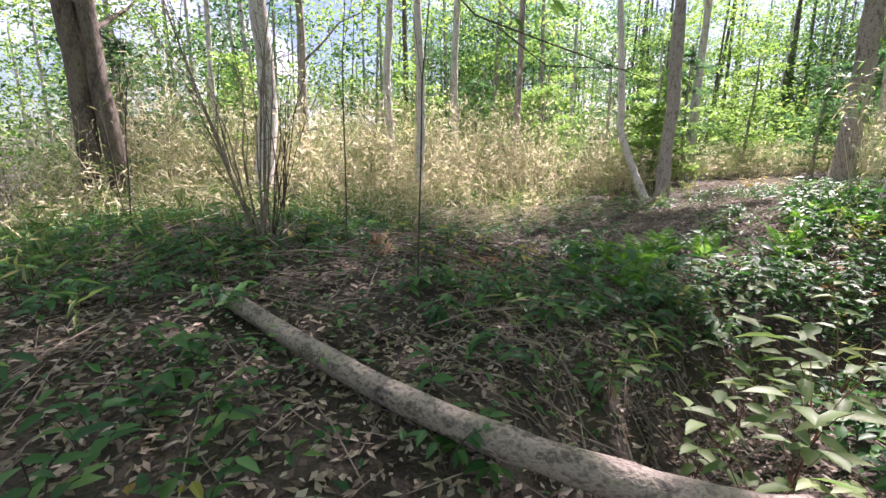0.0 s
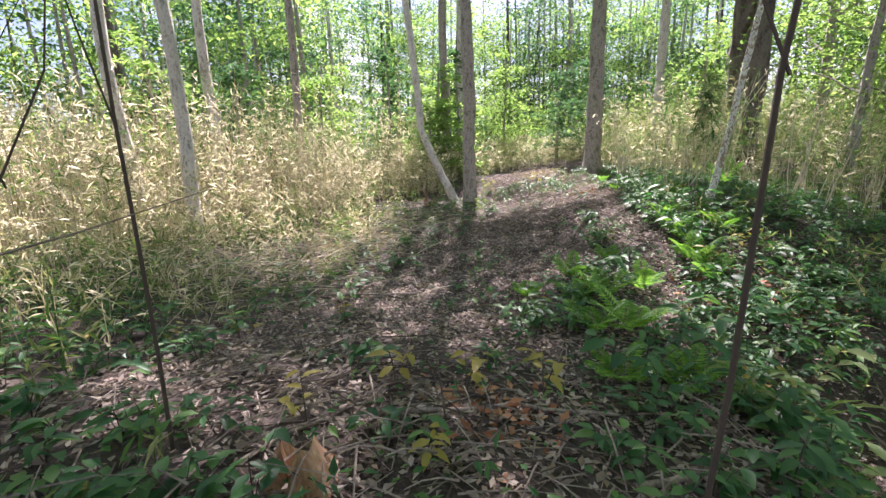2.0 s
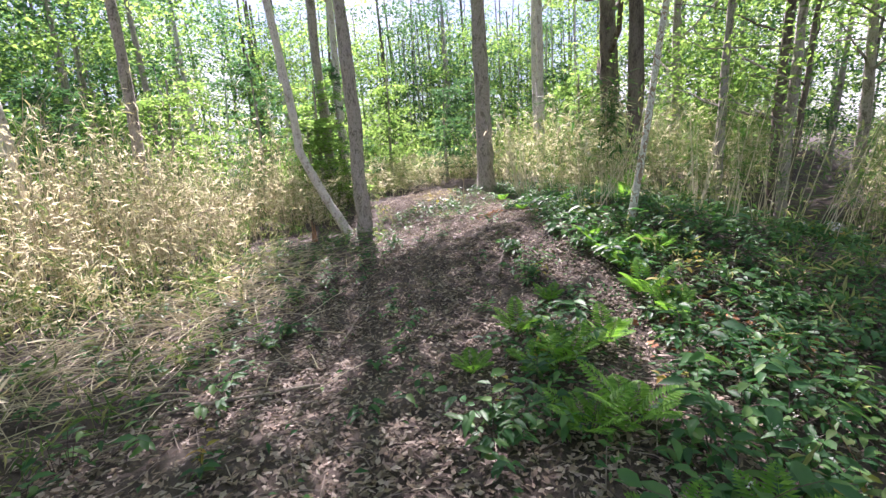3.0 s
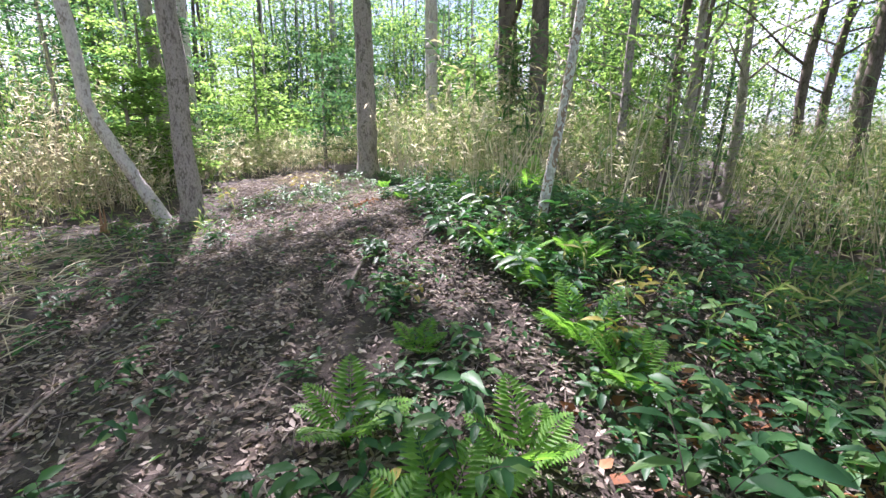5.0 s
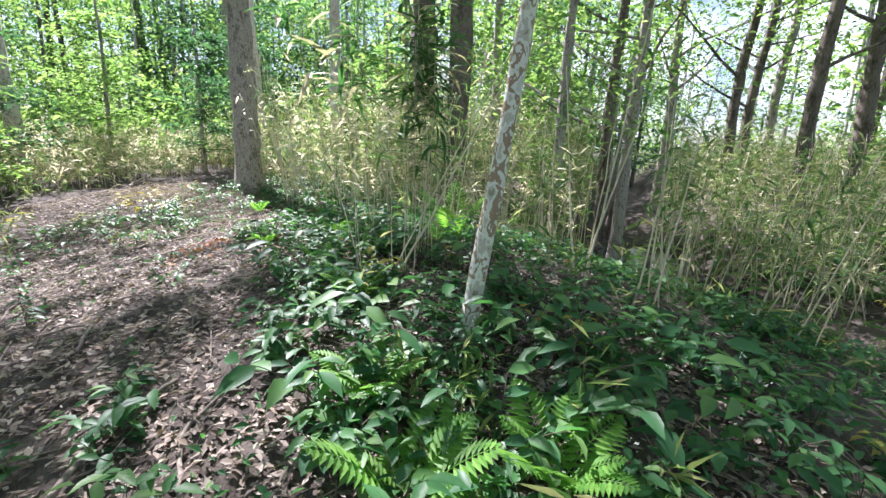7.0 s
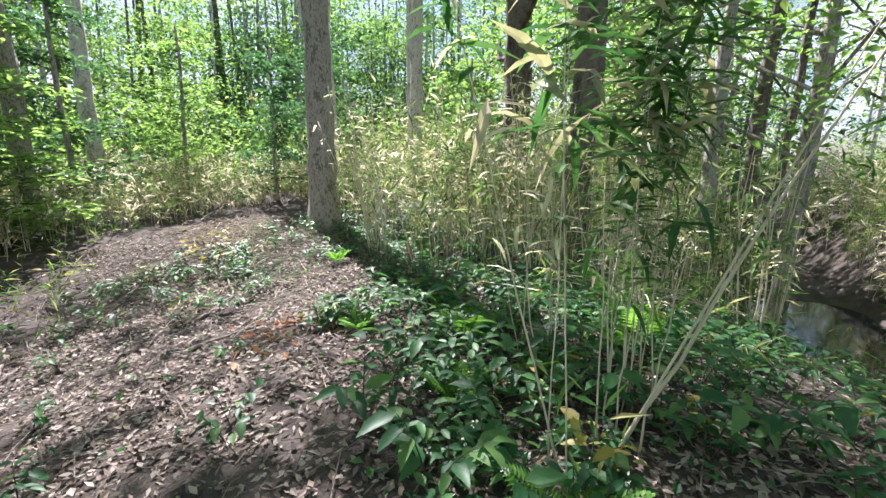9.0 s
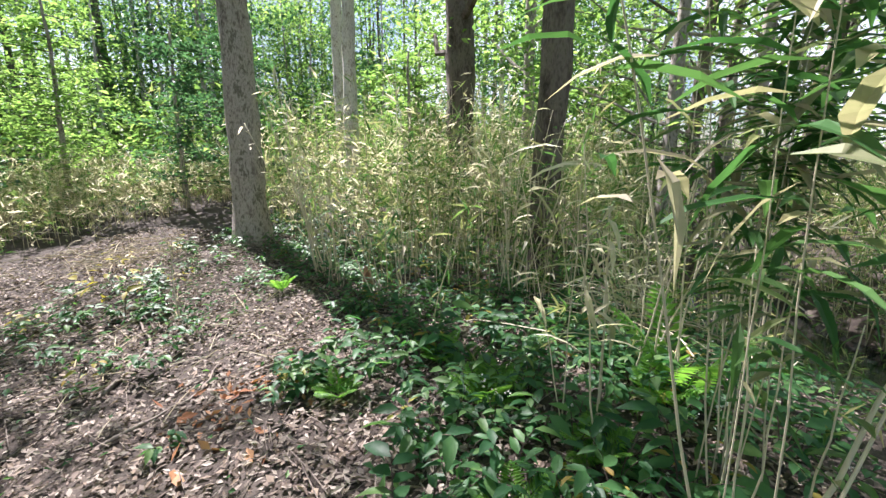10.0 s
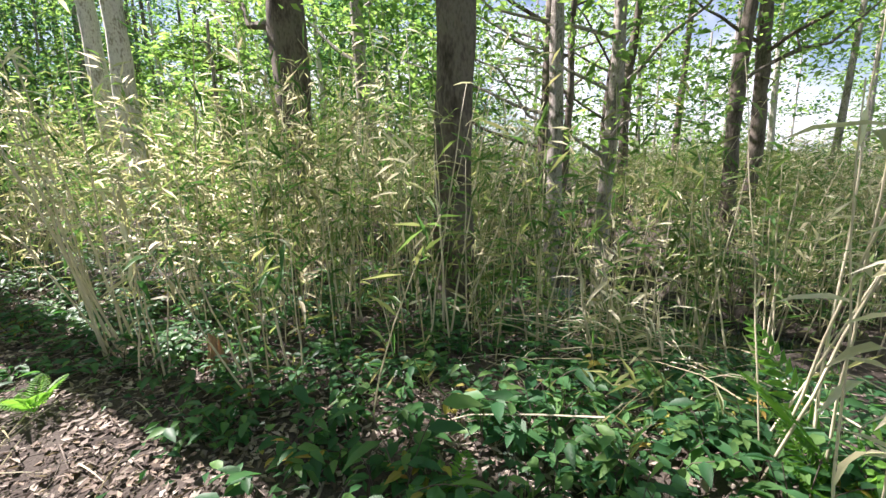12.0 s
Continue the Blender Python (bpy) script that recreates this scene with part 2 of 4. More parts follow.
def tubes(paths, radii, sides=5):
    """Tapered tubes: paths (n, k, 3), radii (n, k)."""
    paths, radii = np.asarray(paths, float), np.asarray(radii, float)
    n, k, _ = paths.shape
    t = unit(np.gradient(paths, axis=1))
    ref = np.where(np.abs(t[..., 2:3]) > 0.9, np.array([1.0, 0, 0]), np.array([0, 0, 1.0]))
    a = unit(np.cross(t, ref))
    b = np.cross(t, a)
    th = np.arange(sides) * 2 * math.pi / sides
    ring = paths[:, :, None] + radii[:, :, None, None] * (a[:, :, None] * np.cos(th)[:, None] + b[:, :, None] * np.sin(th)[:, None])
    idx = np.arange(n * k * sides).reshape(n, k, sides)
    q = np.stack([idx[:, :-1], np.roll(idx, -1, 2)[:, :-1], np.roll(idx, -1, 2)[:, 1:], idx[:, 1:]], -1).reshape(-1, 4)
    return ring.reshape(-1, 3), [q] + [idx[:, -1], idx[:, 0, ::-1]]


def join(*shapes):
    verts, faces, at = [], [], 0
    for v, fs in shapes:
        verts.append(v)
        faces += [np.asarray(f) + at for f in fs if len(f)]
        at += len(v)
    by = {}
    for f in faces:
        by.setdefault(f.shape[1], []).append(f)
    return np.concatenate(verts), [np.concatenate(f) for f in by.values()]


def part(name, shape, mat, parent, label="", smooth=False):
    ob = new(name, mesh_of(name, shape[0], shape[1], mat, smooth))
    ob.parent = parent
    return tagged(ob, label)


def stuff(name, shape, mat, label, category, smooth=False):
    return tagged(new(name, mesh_of(name, shape[0], shape[1], mat, smooth)), label, category, kind="stuff")


def ball_ways(n, flat=1.0):
    v = rng.normal(size=(n, 3))
    v[:, 2] *= flat
    return unit(v)


# ---- ground and water ----
def graded(lo, hi, step, far):
    mid = np.arange(lo, hi + step, step)
    out = [step]
    while sum(out) < far:
        out.append(out[-1] * 1.25)
    tail = np.cumsum(out)
    return np.concatenate([(lo - tail)[::-1], mid, hi + step + tail])


gx, gy = graded(-6, 20, 0.13, 900), graded(-4, 20, 0.13, 900)
GX, GY = np.meshgrid(gx, gy, indexing="ij")
idx = np.arange(GX.size).reshape(GX.shape)
quads = np.stack([idx[:-1, :-1], idx[1:, :-1], idx[1:, 1:], idx[:-1, 1:]], -1).reshape(-1, 4)
ground = new("ground", mesh_of("ground", np.stack([GX, GY, height(GX, GY)], -1), [quads], SOIL, True))
tagged(ground, "woodland floor of dark soil under brown leaf litter", "ground", kind="structure")
wv = np.array([(11.7, 6.0, -0.84), (11.7, 0.5, -0.84), (16.2, 0.5, -0.84), (16.2, 6.0, -0.84)])
tagged(new("water", mesh_of("water", wv, [np.array([[0, 1, 2, 3]])], WATER)), "still dark ditch water mirroring the sky", "water", kind="structure")


# ---- trees ----
rng = np.random.default_rng(21)


def trunk_line(x, y, lean, tall, bend=0.0, kink=None, k=36):
    z0 = ground_at(x, y) - 0.15
    s = np.linspace(0, 1, k) ** 1.15 * tall
    px, py = x + lean[0] * s, y + lean[1] * s
    if kink:
        zk, l2 = kink
        over = np.maximum(s - zk, 0)
        px, py = px + (l2[0] - lean[0]) * over, py + (l2[1] - lean[1]) * over
    ph = rng.uniform(0, 6)
    px, py = px + np.cumsum(rng.normal(size=k)) * 0.2 * bend, py + np.cumsum(rng.normal(size=k)) * 0.2 * bend
    return np.stack([px + bend * np.sin(s * 1.1 + ph) - bend * math.sin(ph), py + bend * np.cos(s * 0.9 + ph) - bend * math.cos(ph), z0 + s], 1)


def bark_tube(line, radius, tall, sides=14, flare=0.5, rough=0.07):
    s = np.linspace(0, 1, len(line)) ** 1.15
    r = radius * (1 + 0.05 * rng.normal(size=len(line))) * (1 - 0.62 * s) * (1 + flare * np.exp(-s * tall / 0.22))
    v, f = tubes(line[None], r[None], sides)
    axis = np.repeat(line, sides, 0)
    wob = 1 + rough * np.sin(np.tile(np.arange(sides) * 2.4, len(line)) + np.repeat(s * 9, sides)) + rough * rng.normal(size=len(v)) * 0.5
    return axis + (v - axis) * wob[:, None], f


def crown_leaves(tips, each, spread, size, flat=0.5):
    c = np.repeat(np.asarray(tips), each, 0)
    p = c + rng.normal(size=c.shape) * np.array([spread, spread, spread * flat])
    w = ball_ways(len(p), 0.45)
    u = ball_ways(len(p)) * 0.7 + np.array([0, 0, 1.0])
    L = size * rng.uniform(0.6, 1.3, len(p))
    return leaf_blades(p, w, u, L, L * 0.5)


def tree(x, y, radius, rise, mat, label, lean=(0, 0), bend=0.05, kink=None, crown=900, over=None, crown_from=0.24, leaf=CANOPY, size=0.16, limbs=6, spread=0.5, name="tree", reach=1.0):
    south_east = x > 13 and y < 9
    tall, crown, limbs = rise * 1.45, int(crown * (3.0 if south_east else 2.1)), limbs + (6 if south_east else 5)
    crown_from = 0.2 if south_east else crown_from
    root = tagged(new(name), label, "tree", "woodland trees")
    line = trunk_line(x, y, lean, tall, bend, kink)
    root.location = (x, y, ground_at(x, y))
    off = np.array(root.location)
    v, f = bark_tube(line, radius, tall)
    part("trunk", (v - off, f), mat, root, smooth=True)
    tips = []
    for _ in range(limbs):
        s = rng.uniform(crown_from, 0.97)
        i = s ** (1 / 1.15) * (len(line) - 1)
        a = line[int(i)] + (line[min(int(i) + 1, len(line) - 1)] - line[int(i)]) * (i % 1)
        az = rng.uniform(0, 2 * math.pi)
        ln = reach * rng.uniform(0.12, 0.28) * tall * (1.25 - 0.5 * s)
        way = np.array([math.cos(az), math.sin(az), rng.uniform(0.1, 0.7)])
        u = np.linspace(0, 1, 6)[:, None]
        limb = a + way * ln * u + np.array([0, 0, 0.12 * ln]) * u * u + rng.normal(size=(6, 3)) * 0.05 * ln * u
        r0 = radius * 0.34 * (1 - 0.5 * s)
        v, f = tubes(limb[None], np.linspace(r0, r0 * 0.18, 6)[None], 6)
        part("branch", (v - off, f), mat, root)
        tips += [limb[3] + rng.normal(size=3) * 0.3, limb[4] + rng.normal(size=3) * 0.3, limb[5], limb[5] + rng.normal(size=3) * 0.5]
    # extra limbs above the visible height, added only to cast shade
    if over:
        top = line[-3]
        for _ in range(over[2]):
            end = np.array([x + over[0], y + over[1], top[2] - 0.5]) + rng.normal(size=3) * np.array([1.5, 1.5, 0.9])
            u = np.linspace(0, 1, 7)[:, None]
            limb = top + (end - top) * u + np.array([0, 0, 0.8]) * np.sin(u * math.pi) + rng.normal(size=(7, 3)) * 0.1 * u
            v, f = tubes(limb[None], np.linspace(radius * 0.35, 0.015, 7)[None], 6)
            part("branch", (v - off, f), mat, root)
            tips += [limb[j] + rng.normal(size=3) * 0.4 for j in (3, 4, 5, 6)] + [limb[6] + rng.normal(size=3) * 0.7 for _ in range(2)]
    if crown:
        v, f = crown_leaves(tips, max(crown // len(tips), 1), spread, size)
        part("crown", (v - off, f), leaf, root, "small bright green leaves with gaps")
    return root


GREY, DARK, PALE = "grey-barked slender woodland tree with green leaves", "dark-barked woodland tree with green leaves", "pale-barked slender woodland tree with green leaves"
# the over limbs of these two are added to shade the start
tree(8.05, 12.75, 0.20, 9.0, BARK_GREY, "mossy grey tree leaning at the edge of the trail", (-0.01, 0.02), 0.06, crown=3000, size=0.24, over=(-2.2, -4.4, 6), crown_from=0.6)
tree(7.72, 12.98, 0.12, 9.0, BARK_PALE, "crooked pale tree leaning out from a darker trunk", (-0.30, 0.36), 0.05, (2.3, (-0.03, 0.10)), crown=2600, size=0.24, over=(-3.8, -2.8, 6), crown_from=0.6)
tree(13.4, 12.2, 0.285, 12.0, BARK_GREY, "thick straight grey tree on a low mound", (0.000, 0.000), 0.03, crown=500, crown_from=0.55, limbs=4, size=0.24, spread=0.4)
# over limbs added out of view to dapple the trail with shade
tree(16.6, 14.2, 0.13, 9.0, BARK_PALE, PALE, (0.004, 0.000), crown=500, crown_from=0.55, size=0.24, spread=0.35, over=(-3.5, 1.2, 2))
tree(7.0, 5.76, 0.05, 6.5, BARK_LICHEN, "thin leaning tree with white lichen and rust patches", (0.045, -0.122), 0.015, crown=260, crown_from=0.6, limbs=2)
tree(0.5, 11.5, 0.12, 9.0, BARK_PALE, PALE, (0.0, 0.0), crown=500, crown_from=0.5)
tree(-0.15, 12.8, 0.12, 9.0, BARK_PALE, PALE, (0.0, 0.0), crown=500, crown_from=0.5)
tree(-2.9, 9.8, 0.2, 9.0, BARK_PALE, PALE, (0.02, 0.0), 0.08, crown=700, crown_from=0.45)
tree(-5.95, 9.3, 0.19, 9.0, BARK_DARK, DARK, (-0.02, 0.0), crown=1000)
tree(-5.55, 9.5, 0.2, 9.0, BARK_DARK, DARK, (-0.035, 0.0), crown=1000)
tree(16.4, 8.9, 0.34, 12.0, BARK_DARK, DARK, (0.000, 0.012), crown=1400)
tree(12.3, 7.05, 0.21, 11.0, BARK_DARK, "sturdy dark tree rising out of bamboo grass", (0.02, 0.01), 0.04, crown=1300)
tree(13.6, 5.3, 0.11, 9.0, BARK_GREY, GREY, (0.012, -0.036), crown=1000)
tree(14.2, 3.9, 0.13, 9.0, BARK_GREY, GREY, (0.016, -0.016), crown=1000)
tree(16.0, 4.1, 0.15, 9.0, BARK_DARK, DARK, (0.008, -0.012), crown=1000)
tree(16.1, 3.9, 0.09, 8.0, BARK_DARK, DARK, (0.040, -0.088), crown=800)
tree(15.3, 0.3, 0.15, 9.0, BARK_DARK, DARK, (0.012, -0.024), crown=900)
tree(18.2, 0.8, 0.14, 8.0, BARK_DARK, DARK, (0.012, -0.036), crown=700)
tree(21.0, -0.6, 0.15, 8.0, BARK_DARK, DARK, (0.012, -0.032), crown=700)
tree(15.9, -0.9, 0.16, 9.0, BARK_DARK, DARK, (0.008, -0.020), crown=900)
tree(16.0, 11.2, 0.17, 10.0, BARK_PALE, PALE, (0.000, 0.004), crown=700, crown_from=0.5, size=0.24, spread=0.4)
tree(20.3, 2.0, 0.17, 10.0, BARK_GREY, GREY, (0.004, -0.008), crown=900)
tree(22.6, -2.0, 0.16, 10.0, BARK_GREY, GREY, (0.004, -0.008), crown=900)
# over limbs added high up, unseen, for more dappled shade on the trail
tree(13.6, 19.6, 0.20, 11.0, BARK_PALE, PALE, (0.000, 0.000), crown=700, crown_from=0.45, size=0.24, spread=0.38, over=(2.6, -1.2, 2))
tree(11.0, 17.6, 0.20, 11.0, BARK_GREY, GREY, (0.0, 0.0), crown=1800, crown_from=0.45, size=0.26, spread=0.42, reach=1.3)
tree(4.4, 16.5, 0.14, 10.0, BARK_GREY, GREY, (0.01, 0.0), crown=400, crown_from=0.4)
tree(2.2, 17.5, 0.16, 10.0, BARK_PALE, PALE, (0.0, 0.0), crown=400, crown_from=0.4)
tree(-3.0, 15.0, 0.16, 10.0, BARK_GREY, GREY, (0.0, 0.0), crown=1000)
tree(20.0, 7.5, 0.18, 10.0, BARK_GREY, GREY, (0.000, -0.008), crown=900)
tree(19.5, 13.0, 0.2, 11.0, BARK_PALE, PALE, (0.000, 0.000), crown=1000)


# unseen trees added round the start to hold back fill light from the sky
for x, y in [(-6.5, -2.5), (-2.0, -6.0), (4.5, -5.5), (-8.5, 3.5), (1.0, -9.0), (9.5, -7.0), (-7.0, -8.0), (3.8, 0.4)]:
    tree(x, y, 0.16, 8.5, BARK_GREY, "leafy grey-barked tree added unseen to block sky light", (0, 0), crown=3200, crown_from=0.3, size=0.2, limbs=10, spread=0.8, reach=1.5)


def layered_sapling(x, y, tall, label, leaf, n=26, reach=2.1, per=95):
    """A young tree with flat tiers of leafy boughs."""
    root = tagged(new("sapling"), label, "sapling", "layered saplings")
    root.location = (x, y, ground_at(x, y))
    line = trunk_line(x, y, (rng.normal() * 0.02, rng.normal() * 0.02), tall, 0.04)
    off = np.array(root.location)
    v, f = bark_tube(line, 0.045 + 0.006 * tall, tall, 8)
    part("trunk", (v - off, f), BARK_GREY, root, smooth=True)
    leaves = []
    for i in range(n):
        s = 0.18 + 0.8 * (i + rng.uniform(0, 0.8)) / n
        a = line[int(s * (len(line) - 1))]
        az = rng.uniform(0, 2 * math.pi)
        ln = reach * rng.uniform(0.6, 1.1) * (1.15 - 0.7 * s)
        way = np.array([math.cos(az), math.sin(az), rng.uniform(-0.05, 0.5)])
        u = np.linspace(0, 1, 5)[:, None]
        limb = a + way * ln * u - np.array([0, 0, 0.12 * ln]) * u * u
        v, f = tubes(limb[None], np.linspace(0.016, 0.004, 5)[None], 4)
        part("branch", (v - off, f), TWIG, root)
        q = rng.uniform(0.15, 1.05, per)[:, None]
        side = np.array([-way[1], way[0], 0])
        p = a + way * ln * q - np.array([0, 0, 0.12 * ln]) * q * q + side * rng.normal(size=(per, 1)) * 0.22 * ln + np.array([0, 0, 1]) * rng.normal(size=(per, 1)) * 0.06
        leaves.append(leaf_blades(p, ball_ways(per, 0.2), np.array([0, 0, 1.0]) + 0.35 * ball_ways(per), 0.17 * rng.uniform(0.6, 1.3, per), 0.075))
    v, f = join(*leaves)
    part("crown", (v - off, f), leaf, root, "flat tiers of green leaves")
    return root


for x, y, tall, leaf in [(12.2, 18.2, 5.5, DEEP_CANOPY), (10.2, 17.0, 4.5, CANOPY), (9.0, 19.0, 5.5, DEEP_CANOPY), (15.4, 18.6, 5.0, CANOPY), (6.4, 19.4, 4.6, CANOPY),
                         (16.2, 16.0, 4.4, DEEP_CANOPY), (3.2, 18.6, 4.5, DEEP_CANOPY), (17.6, 10.4, 4.0, CANOPY), (0.6, 17.0, 4.5, CANOPY), (-4.2, 14.0, 4.5, CANOPY), (-6.5, 11.5, 4.5, DEEP_CANOPY),
                         (18.5, 5.6, 3.6, CANOPY), (9.4, 16.6, 3.2, CANOPY), (18.8, 16.2, 5.0, DEEP_CANOPY), (20.4, 10.8, 4.8, CANOPY)]:
    layered_sapling(x, y, tall, "young tree with flat tiers of green leaves", leaf)


# ---- far woods, too many to count ----
rng = np.random.default_rng(22)


def far_woods():
    n = 270
    az = rng.permutation(np.concatenate([rng.uniform(-60, 92, 148), rng.uniform(88, 160, 40), rng.uniform(160, 300, 12)]))
    az = np.concatenate([az, rng.uniform(-5, 75, n - 200)])
    d = np.concatenate([rng.uniform(17, 50, 200), rng.uniform(30, 46, n - 200)])
    d = np.where((az > 5) & (az < 80), np.maximum(d, rng.uniform(22, 36, n)), d)
    x, y = 7 + d * np.sin(np.radians(az)), 7 + d * np.cos(np.radians(az))
    tall = np.where(np.arange(n) < 200, rng.uniform(9, 15, n), rng.uniform(13, 18, n))
    u = np.linspace(0, 1, 7)
    lean = rng.normal(size=(n, 2)) * 0.03
    z = height(x, y) - 0.2
    paths = np.stack([x[:, None] + lean[:, :1] * tall[:, None] * u, y[:, None] + lean[:, 1:] * tall[:, None] * u, z[:, None] + tall[:, None] * u], -1)
    r = rng.uniform(0.06, 0.2, n)
    for lo, hi, mat, word in ((0, 80, BARK_PALE, "pale"), (80, 160, BARK_GREY, "grey"), (160, n, BARK_DARK, "dark")):
        sel = np.arange(lo, hi)
        stuff("far_trunks", tubes(paths[sel], r[sel][:, None] * (1 - 0.6 * u), 7), mat, f"{word} trunks of the woods beyond", "woods")
    # crowns: clumps round the upper trunks
    for mat, k in ((CANOPY, 0), (DEEP_CANOPY, 1)):
        tips = []
        for i in range(k, n, 2):
            m = int(rng.integers(20, 28))
            s = rng.uniform(0.1, 0.95, m)
            c = paths[i, 0] + (paths[i, -1] - paths[i, 0]) * s[:, None]
            c[:, :2] += rng.normal(size=(m, 2)) * 1.9
            tips.append(c)
        tips = np.concatenate(tips)
        stuff("far_foliage", crown_leaves(tips, 60, 0.68, 0.26, 0.35), mat, "leafy crowns of the woods beyond, with gaps of sky", "foliage")
    # low bushes between the trunks
    m = 700
    az = np.concatenate([rng.uniform(-60, 90, 600), rng.uniform(90, 160, 60), rng.uniform(160, 300, 40)])
    d = rng.uniform(15, 42, m)
    x, y = 7 + d * np.sin(np.radians(az)), 7 + d * np.cos(np.radians(az))
    tips = np.stack([x, y, height(x, y) + rng.uniform(0.2, 1.0, m) * np.where(rng.uniform(size=m) < 0.65, 2.2, 4.8)], 1)
    stuff("far_bushes", crown_leaves(tips, 105, 1.0, 0.24, 0.7), CANOPY, "green bushes filling the woods beyond", "bushes")


far_woods()


# the camera's route over the ground; plants are kept clear of its view along it
CAMERA_WALK = np.array([(0.1, 0.1), (-0.2, 1.0), (-0.3, 1.7), (-0.6, 2.4), (-0.2, 3.4), (0.4, 4.0), (2.3, 4.7), (4.1, 5.05), (5.0, 5.5), (6.1, 6.8), (6.9, 7.8), (7.95, 8.3)])


def clear_of_walk(xy, gap):
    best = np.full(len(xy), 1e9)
    for a, c in zip(CAMERA_WALK[:-1], CAMERA_WALK[1:]):
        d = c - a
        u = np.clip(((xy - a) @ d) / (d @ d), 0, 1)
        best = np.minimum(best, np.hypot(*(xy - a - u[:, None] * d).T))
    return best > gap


def scatter(n, x0, x1, y0, y1):
    return np.stack([rng.uniform(x0, x1, n), rng.uniform(y0, y1, n)], 1)


def patchy(xy, size=1.0, seed=0.0):
    """0 to 1, in soft patches."""
    x, y = xy[:, 0] / size, xy[:, 1] / size
    return 0.5 + 0.25 * np.sin(1.7 * x + 1.3 * np.sin(1.1 * y + seed) + seed) + 0.25 * np.sin(1.9 * y + 1.1 * np.sin(1.3 * x + 2 * seed))


# ---- bamboo grass ----
rng = np.random.default_rng(23)


def cane_set(xy, tall, leaves_each, lean=0.12, thick=0.006, leaf_len=0.17, top=0.45):
    """Stems and blades of many canes at once."""
    n = len(xy)
    tall = np.broadcast_to(tall, n) * rng.uniform(0.55, 1.25, n) * (0.7 + 0.5 * patchy(xy, 0.6, 5.0))
    z = height(xy[:, 0], xy[:, 1]) - 0.03
    u = np.linspace(0, 1, 5)
    az = rng.uniform(0, 2 * math.pi, n)
    ln = np.abs(rng.normal(size=n)) * lean
    bow = ln * tall
    px = xy[:, :1] + (np.cos(az) * bow)[:, None] * (0.5 * u + 0.7 * u**2)
    py = xy[:, 1:] + (np.sin(az) * bow)[:, None] * (0.5 * u + 0.7 * u**2)
    pz = z[:, None] + tall[:, None] * u
    paths = np.stack([px, py, pz], -1)
    stems = tubes(paths, (thick * rng.uniform(0.6, 1.3, n))[:, None] * (1 - 0.6 * u), 4)
    i = np.repeat(np.arange(n), leaves_each)
    s = 1 - top * rng.uniform(0, 1, len(i)) ** 1.3
    k = np.clip((s * 4).astype(int), 0, 3)
    fr = (s * 4 - k)[:, None]
    p = paths[i, k] * (1 - fr) + paths[i, k + 1] * fr
    p = p + rng.normal(size=p.shape) * 0.035
    w = ball_ways(len(p), 0.9) + np.array([0, 0, 0.45])
    L = leaf_len * rng.uniform(0.4, 1.4, len(p))
    blades = leaf_blades(p, w, ball_ways(len(p)) * 0.5 + np.array([0, 0, 1.0]), L, L * 0.11, droop=0.3)
    return stems, blades


# the green-grey thicket east of the trail, down to the ditch
p = scatter(9000, 6.5, 24, -8, 13.5)
off = trail_offset(p[:, 0], p[:, 1])
edge = np.where(p[:, 1] > 5.2, np.clip((p[:, 0] - 10.2) * 0.7, 0, 1), np.clip((p[:, 0] - 7.4) * 0.5 + (2.5 - p[:, 1]) * 0.2, 0, 1))
keep = (off > 1.9) & (rng.uniform(size=len(p)) < 0.25 + 0.75 * patchy(p, 1.2)) & (rng.uniform(size=len(p)) < edge) & clear_of_walk(p, 1.5) & (way_from(DITCH, p[:, 0], p[:, 1]) > 1.15)
keep &= (way_from([(8.5, 4.95), (13.9, 3.7)], p[:, 0], p[:, 1]) > 0.5) & ~((p[:, 0] < 11.6) & (p[:, 1] < 4.4) & (way_from(DITCH, p[:, 0], p[:, 1]) < 3.2))
east = p[keep]
for k, leafy, word in ((0, BAMBOO_LEAF, "green"), (1, STRAW_LEAF, "straw-coloured")):
    some = east[np.arange(len(east)) % 5 < 4] if k == 0 else east[np.arange(len(east)) % 5 == 4]
    stems, blades = cane_set(some, np.where(some[:, 1] < 4.5, 1.5, np.where(some[:, 0] > 11.5, 2.2, 1.8)), 24, 0.28, leaf_len=0.17, top=0.85)
    stuff("bamboo_canes", stems, CANE, "thin dry tan canes of a dense bamboo thicket", "bamboo")
    stuff("bamboo_leaves", blades, leafy, f"narrow {word} leaves of the bamboo thicket", "bamboo")

# the straw-coloured thicket north of the trail
p = scatter(6400, -8, 8.5, 8.5, 17.0)
off = trail_offset(p[:, 0], p[:, 1])
line = 10.4 + 0.36 * np.clip(p[:, 0], -6, 8) + 1.1 * np.clip((p[:, 0] - 2) / 2, 0, 1) + 0.5 * np.sin(p[:, 0] * 1.3)
keep = (p[:, 1] > line) & (off < -1.8) & (rng.uniform(size=len(p)) < 0.35 + 0.65 * patchy(p, 1.4, 2.0))
north = p[keep]
depth = north[:, 1] - line[keep]
rise = (0.8 + 1.9 * np.clip(depth / 2.2, 0, 1)) * (0.65 + 0.6 * patchy(north, 0.9, 6.0))
